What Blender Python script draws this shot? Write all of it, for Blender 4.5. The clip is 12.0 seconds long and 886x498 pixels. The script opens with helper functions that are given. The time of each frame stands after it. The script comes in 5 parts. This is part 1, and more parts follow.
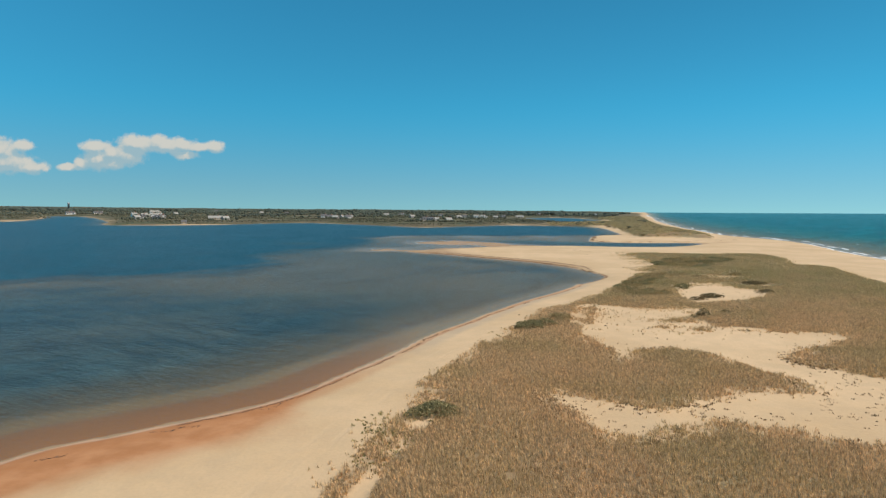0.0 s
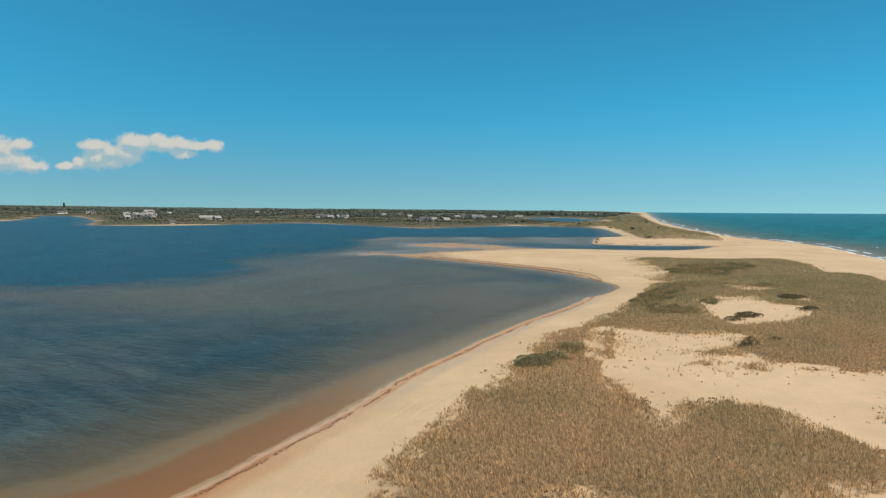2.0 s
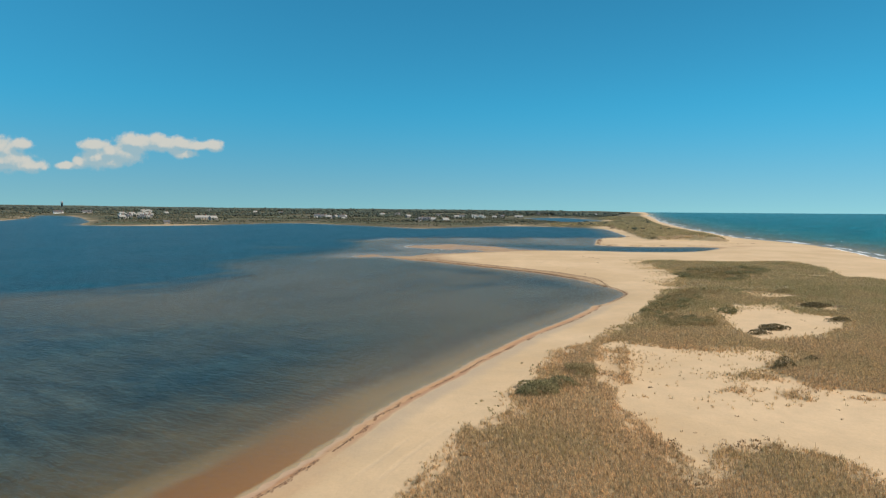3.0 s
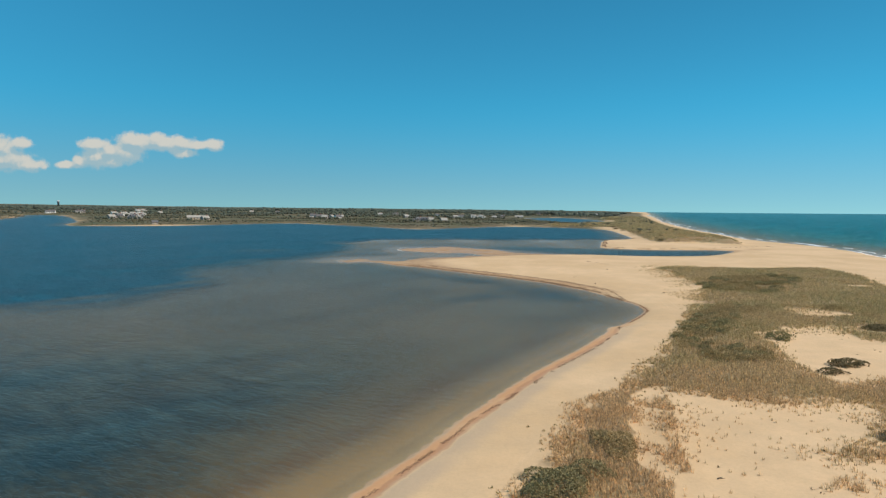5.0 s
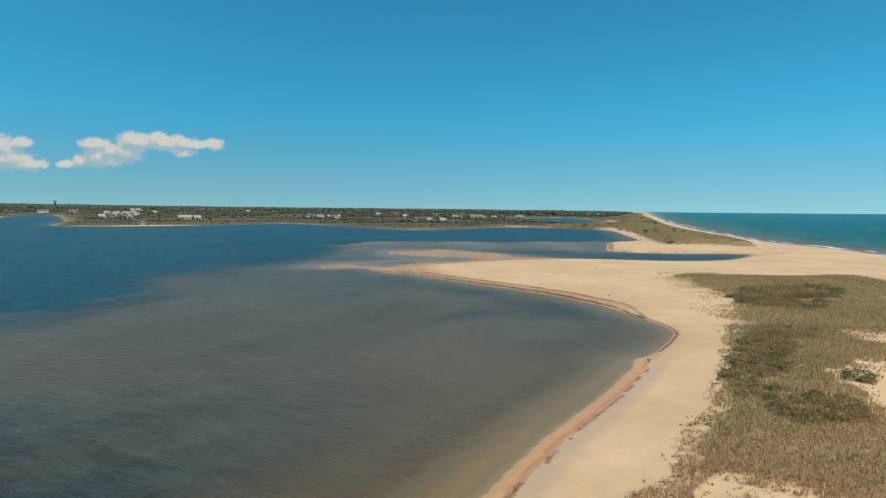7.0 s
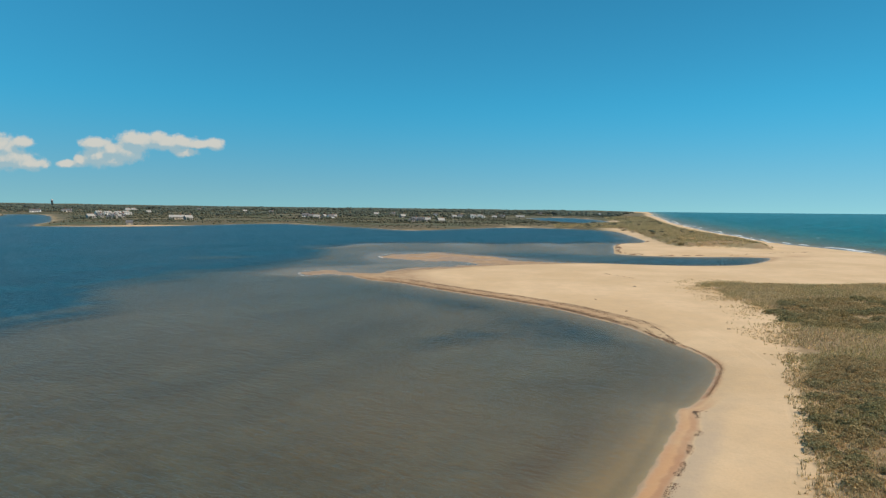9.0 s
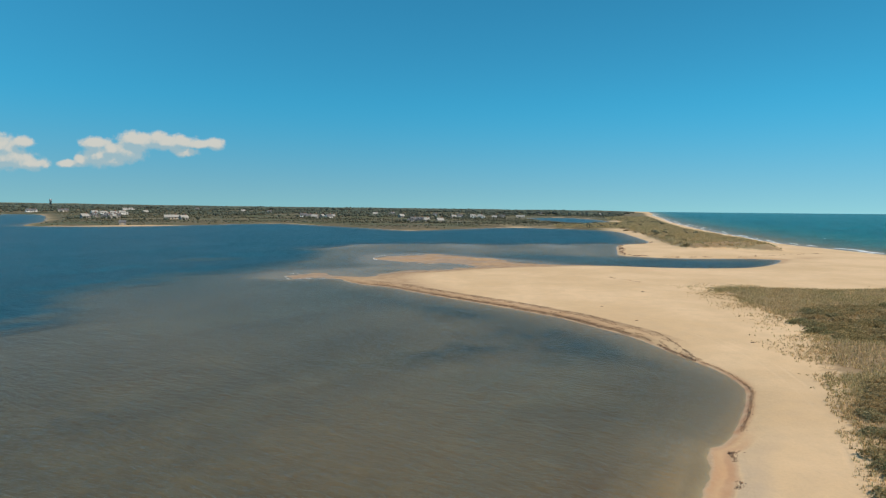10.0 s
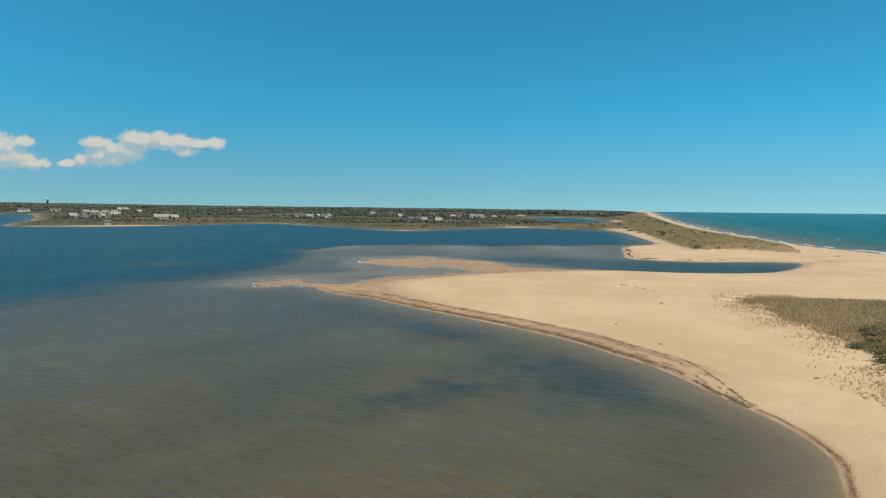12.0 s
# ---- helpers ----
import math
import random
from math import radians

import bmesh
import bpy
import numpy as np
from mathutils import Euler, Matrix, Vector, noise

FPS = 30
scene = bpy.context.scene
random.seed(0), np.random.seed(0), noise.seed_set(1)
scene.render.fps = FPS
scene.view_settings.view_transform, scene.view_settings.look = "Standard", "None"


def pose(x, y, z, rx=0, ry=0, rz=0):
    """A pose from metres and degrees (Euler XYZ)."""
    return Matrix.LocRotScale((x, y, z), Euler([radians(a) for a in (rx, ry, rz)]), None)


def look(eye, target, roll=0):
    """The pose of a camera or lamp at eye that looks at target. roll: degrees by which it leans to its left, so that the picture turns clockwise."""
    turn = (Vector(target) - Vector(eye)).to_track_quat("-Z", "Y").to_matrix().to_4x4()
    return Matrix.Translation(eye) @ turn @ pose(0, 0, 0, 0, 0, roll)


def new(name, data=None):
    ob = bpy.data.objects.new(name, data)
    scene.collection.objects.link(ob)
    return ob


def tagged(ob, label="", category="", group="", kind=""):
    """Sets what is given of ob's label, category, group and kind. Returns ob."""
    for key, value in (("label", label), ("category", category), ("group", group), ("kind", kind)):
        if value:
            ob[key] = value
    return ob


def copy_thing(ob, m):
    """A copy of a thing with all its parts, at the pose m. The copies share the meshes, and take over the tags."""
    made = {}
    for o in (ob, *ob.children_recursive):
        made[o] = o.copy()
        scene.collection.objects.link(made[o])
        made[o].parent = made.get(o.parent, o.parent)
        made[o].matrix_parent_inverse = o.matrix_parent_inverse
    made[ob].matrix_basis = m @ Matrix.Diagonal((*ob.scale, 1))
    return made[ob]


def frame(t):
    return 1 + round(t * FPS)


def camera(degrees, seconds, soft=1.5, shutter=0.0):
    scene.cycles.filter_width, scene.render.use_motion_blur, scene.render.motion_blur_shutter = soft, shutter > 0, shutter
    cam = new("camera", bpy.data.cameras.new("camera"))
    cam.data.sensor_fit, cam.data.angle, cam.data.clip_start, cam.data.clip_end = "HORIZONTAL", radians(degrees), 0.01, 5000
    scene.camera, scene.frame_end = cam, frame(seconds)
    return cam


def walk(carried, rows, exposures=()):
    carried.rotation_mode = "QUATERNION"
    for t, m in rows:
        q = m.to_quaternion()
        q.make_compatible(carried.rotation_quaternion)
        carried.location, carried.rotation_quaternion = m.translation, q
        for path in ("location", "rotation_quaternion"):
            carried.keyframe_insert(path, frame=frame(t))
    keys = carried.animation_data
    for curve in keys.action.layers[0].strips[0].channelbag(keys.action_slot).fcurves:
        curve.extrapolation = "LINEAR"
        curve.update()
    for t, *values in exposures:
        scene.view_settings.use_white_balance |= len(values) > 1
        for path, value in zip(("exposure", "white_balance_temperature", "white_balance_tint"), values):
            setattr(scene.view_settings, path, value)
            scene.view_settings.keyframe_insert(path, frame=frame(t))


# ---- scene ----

# ================= camera =================
cam = camera(73.7, 12.0, 1.3)
# seconds, x, y, z, yaw, pitch, roll about the view axis
PATH = [
    (0.0, 0.0, 0.0, 20.0, 0.0, -3.805, 0.415), (0.5, 0.614, 5.222, 20.132, -0.027, -3.815, 0.436),
    (1.0, 1.215, 10.488, 20.262, -0.05, -3.826, 0.455), (1.5, 1.806, 15.792, 20.39, -0.07, -3.836, 0.474),
    (2.0, 2.388, 21.131, 20.515, -0.085, -3.845, 0.492), (2.5, 2.965, 26.501, 20.635, -0.097, -3.855, 0.51),
    (3.0, 3.537, 31.898, 20.751, -0.106, -3.864, 0.526), (5.0, 5.827, 53.671, 21.148, -0.114, -3.899, 0.585),
    (5.5, 6.411, 59.141, 21.227, -0.11, -3.907, 0.598), (6.0, 7.004, 64.613, 21.295, -0.104, -3.914, 0.61),
    (6.5, 7.607, 70.084, 21.352, -0.097, -3.922, 0.621), (7.0, 8.224, 75.549, 21.397, -0.087, -3.929, 0.631),
    (9.0, 10.866, 97.27, 21.443, -0.04, -3.955, 0.666), (9.5, 11.58, 102.645, 21.417, -0.026, -3.961, 0.672),
    (10.0, 12.321, 107.991, 21.373, -0.013, -3.966, 0.678), (10.5, 13.09, 113.302, 21.311, 0.001, -3.972, 0.683),
    (11.0, 13.889, 118.575, 21.231, 0.015, -3.977, 0.688), (11.5, 14.72, 123.806, 21.131, 0.028, -3.982, 0.691),
    (12.0, 15.586, 128.99, 21.01, 0.04, -3.986, 0.694),
]
walk(cam, [(t, pose(x, y, z, 90 + pitch, 0, yaw) @ pose(0, 0, 0, 0, 0, roll + 0.06)) for t, x, y, z, yaw, pitch, roll in PATH])

# ================= light =================
SUN_AZ, SUN_EL = 120.0, 50.0  # degrees clockwise from +y; degrees above the horizon
SKY, SUN, EXPOSURE = 0.10, 4.8, 0.0
scene.view_settings.exposure = EXPOSURE
sun = new("sun", bpy.data.lights.new("sun", "SUN"))
sun.data.energy, sun.data.angle, sun.data.color = SUN, radians(0.53), (1.0, 0.89, 0.76)
to_sun = Vector((math.sin(radians(SUN_AZ)) * math.cos(radians(SUN_EL)), math.cos(radians(SUN_AZ)) * math.cos(radians(SUN_EL)), math.sin(radians(SUN_EL))))
sun.matrix_world = look(to_sun * 200, (0, 0, 0))


class Nodes:
    """A short hand for node trees."""

    def __init__(self, tree):
        self.tree = tree
        tree.nodes.clear()

    def add(self, kind, values=None, **props):
        n = self.tree.nodes.new(kind)
        for k, v in props.items():
            setattr(n, k, v)
        for k, v in (values or {}).items():
            if isinstance(v, bpy.types.NodeSocket):
                self.tree.links.new(v, n.inputs[k])
            else:
                n.inputs[k].default_value = v
        return n

    def math(self, op, a, b=0.0, c=0.0, clamp=False):
        return self.add("ShaderNodeMath", {0: a, 1: b, 2: c}, operation=op, use_clamp=clamp).outputs[0]

    def vmath(self, op, a, b=(0, 0, 0)):
        return self.add("ShaderNodeVectorMath", {0: a, 1: b}, operation=op).outputs[0]

    def noise(self, vec, scale, detail=3.0, rough=0.55, distort=0.0):
        return self.add("ShaderNodeTexNoise", {"Vector": vec, "Scale": scale, "Detail": detail, "Roughness": rough, "Distortion": distort}).outputs[0]

    def ramp(self, x, a, b, lo=0.0, hi=1.0, smooth=True):
        n = self.add("ShaderNodeMapRange", {0: x, 1: a, 2: b, 3: lo, 4: hi})
        n.interpolation_type = "SMOOTHSTEP" if smooth else "LINEAR"
        return n.outputs[0]

    def mix(self, f, a, b):
        n = self.add("ShaderNodeMix", data_type="RGBA", clamp_factor=True)
        for i, v in ((0, f), (6, a), (7, b)):
            if isinstance(v, bpy.types.NodeSocket):
                self.tree.links.new(v, n.inputs[i])
            else:
                n.inputs[i].default_value = v if i == 0 else (*v[:3], 1)
        return n.outputs[2]

    def scale(self, col, f):
        return self.add("ShaderNodeVectorMath", {0: col, 3: f}, operation="SCALE").outputs[0]

    def attr(self, name):
        return self.add("ShaderNodeAttribute", attribute_name=name).outputs["Fac"]


# ---- sky with one bank of small cumulus low over the land ----
world = bpy.data.worlds.new("world")
world.use_nodes = True
scene.world = world

puffs = bpy.data.node_groups.new("cumulus", "ShaderNodeTree")
puffs.interface.new_socket("at", in_out="INPUT", socket_type="NodeSocketVector")
puffs.interface.new_socket("field", in_out="OUTPUT", socket_type="NodeSocketFloat")
g = Nodes(puffs)
gin, gout = g.add("NodeGroupInput"), g.add("NodeGroupOutput")
# u, v of each puff's middle (tangents to the right of +y and upwards), its half width and half height
PUFFS = [
    (-0.745, 0.086, 0.034, 0.020), (-0.735, 0.070, 0.042, 0.018), (-0.708, 0.096, 0.018, 0.009), (-0.700, 0.060, 0.032, 0.009), (-0.775, 0.080, 0.05, 0.026),
    (-0.628, 0.061, 0.020, 0.006), (-0.610, 0.068, 0.010, 0.009), (-0.585, 0.094, 0.022, 0.011), (-0.580, 0.077, 0.026, 0.019), (-0.558, 0.086, 0.016, 0.012),
    (-0.553, 0.069, 0.020, 0.010), (-0.532, 0.084, 0.028, 0.016), (-0.522, 0.103, 0.020, 0.012), (-0.512, 0.100, 0.032, 0.013), (-0.478, 0.106, 0.015, 0.010),
    (-0.462, 0.098, 0.040, 0.012), (-0.440, 0.099, 0.024, 0.009), (-0.434, 0.083, 0.018, 0.007), (-0.412, 0.096, 0.026, 0.006), (-0.386, 0.097, 0.017, 0.009),
]
field = None
for u, v, a, b in PUFFS:
    d = g.vmath("MULTIPLY", g.vmath("SUBTRACT", gin.outputs[0], (u, v + 0.005, 0)), (0.85 / a, 0.85 / b, 0))
    d = g.math("SUBTRACT", 1.0, g.add("ShaderNodeVectorMath", {0: d}, operation="LENGTH").outputs["Value"])
    field = d if field is None else g.add("ShaderNodeMath", {0: field, 1: d, 2: 0.25}, operation="SMOOTH_MAX").outputs[0]
puffy = g.math("SUBTRACT", g.noise(gin.outputs[0], 62.0, 5.0, 0.56, 0.15), 0.5)
field = g.math("MULTIPLY_ADD", puffy, 1.25, field)
puffs.links.new(field, gout.inputs[0])

w = Nodes(world.node_tree)
way = w.add("ShaderNodeTexCoord").outputs["Generated"]
parts_ = w.add("ShaderNodeSeparateXYZ", {0: way})
up = w.math("MULTIPLY_ADD", w.math("MAXIMUM", parts_.outputs[2], 0.0), 0.92, 0.08)
sky_way = w.add("ShaderNodeCombineXYZ", {0: parts_.outputs[0], 1: parts_.outputs[1], 2: up}).outputs[0]
sky = w.add("ShaderNodeTexSky", {"Vector": sky_way}, sky_type="NISHITA", sun_disc=False, sun_elevation=radians(SUN_EL), sun_rotation=radians(-SUN_AZ),
            altitude=0.0, air_density=1.0, dust_density=0.0, ozone_density=6.0)
ahead = w.math("MAXIMUM", parts_.outputs[1], 0.05)
uv = w.add("ShaderNodeCombineXYZ", {0: w.math("DIVIDE", parts_.outputs[0], ahead), 1: w.math("DIVIDE", parts_.outputs[2], ahead)}).outputs[0]
here = w.add("ShaderNodeGroup", {0: uv}, node_tree=puffs).outputs[0]
above = w.add("ShaderNodeGroup", {0: w.vmath("ADD", uv, (0.005, 0.012, 0))}, node_tree=puffs).outputs[0]
lit = w.ramp(w.math("SUBTRACT", here, above), -0.24, 0.7)
cover = w.math("MULTIPLY", w.ramp(here, -0.22, 0.34), w.ramp(lit, 0.0, 0.6, 0.80, 0.97))
cloud = w.mix(lit, (3.7, 4.9, 5.25), (6.2, 6.15, 5.6))
tint = w.vmath("MULTIPLY", sky.outputs[0], w.mix(w.ramp(parts_.outputs[2], 0.0, 0.18), (0.67, 0.955, 0.86), (0.305, 1.245, 1.185)))
back = w.add("ShaderNodeBackground", {0: w.mix(cover, tint, cloud), 1: SKY})
w.tree.links.new(back.outputs[0], w.add("ShaderNodeOutputWorld").inputs[0])


# ================= materials =================
def material(name):
    m = bpy.data.materials.new(name)
    m.use_nodes = True
    return m, Nodes(m.node_tree)


def finish(n, shader):
    n.tree.links.new(shader, n.add("ShaderNodeOutputMaterial").inputs[0])


def bump(n, height, strength, distance):
    return n.add("ShaderNodeBump", {"Height": height, "Strength": strength, "Distance": distance}).outputs[0]


def plain(name, colour, rough=0.8, vary=0.25, grain=3.0, metal=0.0, island=False, bumpy=0.0):
    """A surface of one colour with broad and fine variation, and, with island, a shade for each loose piece."""
    m, n = material(name)
    at = n.add("ShaderNodeTexCoord").outputs["Object"]
    f = n.math("MULTIPLY_ADD", n.noise(at, grain, 4.0), 0.6, n.math("MULTIPLY", n.noise(at, grain * 0.13, 2.0), 0.4))
    if island:
        f = n.math("MULTIPLY_ADD", n.add("ShaderNodeNewGeometry").outputs["Random Per Island"], 0.7, n.math("MULTIPLY", f, 0.4))
    col = n.mix(n.ramp(f, 0.2, 0.8), [c * (1 - vary) for c in colour], [min(1, c * (1 + vary)) for c in colour])
    p = {"Base Color": col, "Roughness": rough, "Metallic": metal}
    if bumpy:
        p["Normal"] = bump(n, n.noise(at, grain * 4, 3.0), 0.6, bumpy)
    finish(n, n.add("ShaderNodeBsdfPrincipled", p).outputs[0])
    return m


def ground_material():
    m, n = material("sand_and_turf")
    at = n.add("ShaderNodeNewGeometry").outputs["Position"]
    place = n.add("ShaderNodeSeparateXYZ", {0: at})
    z, north = place.outputs[2], place.outputs[1]
    broad, mid, fine = n.noise(at, 0.035, 4.0), n.noise(at, 0.4, 4.0), n.noise(at, 3.5, 5.0, 0.7)
    sand = n.mix(n.ramp(broad, 0.35, 0.65), (0.56, 0.377, 0.206), (0.66, 0.457, 0.266))
    sand = n.mix(n.ramp(mid, 0.3, 0.75, 0.0, 0.35), sand, (0.46, 0.33, 0.20))
    sand = n.mix(n.ramp(fine, 0.35, 0.75, 0.0, 0.22), sand, (0.38, 0.27, 0.16))
    # iron-stained sand along the pond's edge
    edge = n.math("ADD", n.attr("stain"), n.math("MULTIPLY", n.math("SUBTRACT", n.noise(at, 0.12, 4.0), 0.5), 0.7))
    sand = n.mix(n.ramp(edge, 0.12, 0.8, 0.0, 0.92), sand, n.mix(n.ramp(north, 140.0, 215.0), n.mix(n.ramp(mid, 0.3, 0.7), (0.37, 0.145, 0.05), (0.48, 0.215, 0.09)), n.mix(n.ramp(mid, 0.3, 0.7), (0.36, 0.225, 0.125), (0.50, 0.31, 0.165))))
    # damp strip at the water's edge
    damp = n.ramp(n.math("MULTIPLY_ADD", n.math("SUBTRACT", mid, 0.5), 0.12, z), 0.02, 0.16, 1.0, 0.0)
    sand = n.mix(n.math("MULTIPLY", damp, 0.35), sand, (0.33, 0.195, 0.11))
    sand = n.mix(n.ramp(z, -0.06, 0.015, 0.45, 0.0), sand, (0.19, 0.115, 0.065))
    # bands of the strand, landwards: red silt, pale shallows, dark rim, orange sand, damp grey sand
    q = n.math("MULTIPLY_ADD", n.math("SUBTRACT", n.noise(at, 0.3, 4.0, 0.6), 0.5), 1.5, n.attr("strand"))
    for up0, up1, dn0, dn1, amount, tone in ((-13.0, -8.0, -5.5, -7.5, 0.6, (0.24, 0.115, 0.05)), (-8.0, -5.0, -1.9, -2.9, 0.75, (0.37, 0.225, 0.115)), (-2.2, -1.4, 0.2, -0.2, 0.30, (0.16, 0.115, 0.075)),
                                             (-0.1, 0.3, 2.0, 1.5, 0.72, (0.54, 0.265, 0.115)), (0.9, 1.3, 2.2, 1.9, 0.5, (0.34, 0.17, 0.10)), (2.0, 2.4, 5.2, 3.4, 0.7, (0.43, 0.32, 0.215))):
        band = n.math("MULTIPLY", n.math("MULTIPLY", n.ramp(q, up0, up1), n.ramp(q, dn1, dn0, 1.0, 0.0)), n.math("MULTIPLY", n.math("MULTIPLY", n.attr("band"), amount), n.ramp(n.noise(at, 0.16, 3.0), 0.25, 0.6, 0.45, 1.0)))
        sand = n.mix(band, sand, tone)
    for up0, up1, dn0, dn1, amount, tone in ((-15.0, -11.0, -6.5, -8.0, 0.8, (0.33, 0.20, 0.095)), (-7.5, -5.5, -0.4, -1.0, 0.85, (0.33, 0.135, 0.045)), (-0.9, -0.5, 0.5, 0.1, 0.5, (0.60, 0.40, 0.25)),
                                             (0.2, 0.6, 4.5, 2.5, 0.45, (0.42, 0.165, 0.055))):
        band = n.math("MULTIPLY", n.math("MULTIPLY", n.ramp(q, up0, up1), n.ramp(q, dn1, dn0, 1.0, 0.0)), n.math("MULTIPLY", n.ramp(north, 62.0 if up0 > 0 else 74.0, 84.0 if up0 > 0 else 98.0, 1.0, 0.0), amount))
        sand = n.mix(band, sand, tone)
    # dark damp wrack sand along the spit
    lee = n.math("MULTIPLY", n.ramp(north, 196.0, 214.0), n.ramp(north, 270.0, 284.0, 1.0, 0.0))
    for up0, up1, dn0, dn1, amount, tone in ((0.1, 0.4, 2.2, 1.4, 0.9, (0.165, 0.095, 0.05)), (1.4, 2.0, 4.4, 3.6, 0.6, (0.36, 0.21, 0.11)), (3.4, 3.9, 5.8, 4.9, 0.7, (0.20, 0.12, 0.065))):
        patchy = n.ramp(n.noise(at, 0.45, 3.0, 0.6), 0.3, 0.6, 0.4, 1.0)
        sand = n.mix(n.math("MULTIPLY", n.math("MULTIPLY", n.math("MULTIPLY", n.ramp(q, up0, up1), patchy), n.ramp(q, dn1, dn0, 1.0, 0.0)), n.math("MULTIPLY", lee, amount)), sand, tone)
    wet = n.math("MULTIPLY", n.attr("low"), n.ramp(n.noise(at, 0.14, 4.0), 0.2, 0.6, 0.55, 0.95))
    sand = n.mix(wet, sand, n.mix(n.ramp(mid, 0.3, 0.7), (0.26, 0.155, 0.082), (0.41, 0.275, 0.16)))
    # a faint pair of wheel tracks along the beach
    rut = n.ramp(n.math("ABSOLUTE", n.math("SUBTRACT", n.math("ADD", n.attr("track"), n.math("MULTIPLY", n.math("SUBTRACT", n.noise(at, 0.2, 2.0), 0.5), 0.5)), 0.95)), 0.12, 0.32, 1.0, 0.0)
    rut = n.math("MULTIPLY", rut, n.ramp(n.noise(at, 0.08, 3.0), 0.42, 0.66, 0.0, 0.5))
    sand = n.mix(n.math("MULTIPLY", rut, 0.25), sand, (0.66, 0.49, 0.32))
    # litter and roots under the beach grass
    turf = n.ramp(n.math("ADD", n.attr("turf"), n.math("MULTIPLY", n.math("SUBTRACT", n.noise(at, 0.5, 5.0, 0.65), 0.5), 0.5)), -0.06, 0.12)
    litter = n.mix(n.ramp(fine, 0.3, 0.7), (0.21, 0.142, 0.075), (0.29, 0.20, 0.108))
    litter = n.mix(n.ramp(n.noise(at, 0.06, 3.0), 0.45, 0.7), litter, (0.25, 0.20, 0.105))
    col = n.mix(n.math("MULTIPLY", turf, 0.9), sand, litter)
    # heath and scrub of the mainland
    heath = n.mix(n.ramp(n.noise(at, 0.012, 5.0, 0.6), 0.42, 0.6), (0.125, 0.098, 0.055), (0.088, 0.088, 0.042))
    heath = n.mix(n.ramp(n.noise(at, 0.007, 2.0), 0.55, 0.66, 0.0, 0.75), heath, (0.24, 0.185, 0.105))
    heath = n.mix(n.ramp(n.noise(at, 0.15, 3.0), 0.5, 0.7, 0.0, 0.5), heath, (0.08, 0.072, 0.04))
    col = n.mix(n.attr("heath"), col, heath)
    rough = n.math("SUBTRACT", 0.92, n.math("MULTIPLY", damp, 0.45))
    h = n.math("ADD", n.math("MULTIPLY", n.noise(at, 1.2, 4.0, 0.6), 0.7), n.math("SUBTRACT", n.math("MULTIPLY", fine, 0.3), n.math("MULTIPLY", rut, 0.5)))
    finish(n, n.add("ShaderNodeBsdfPrincipled", {"Base Color": col, "Roughness": rough, "Specular IOR Level": 0.25, "Normal": bump(n, h, 0.7, 0.12)}).outputs[0])
    return m


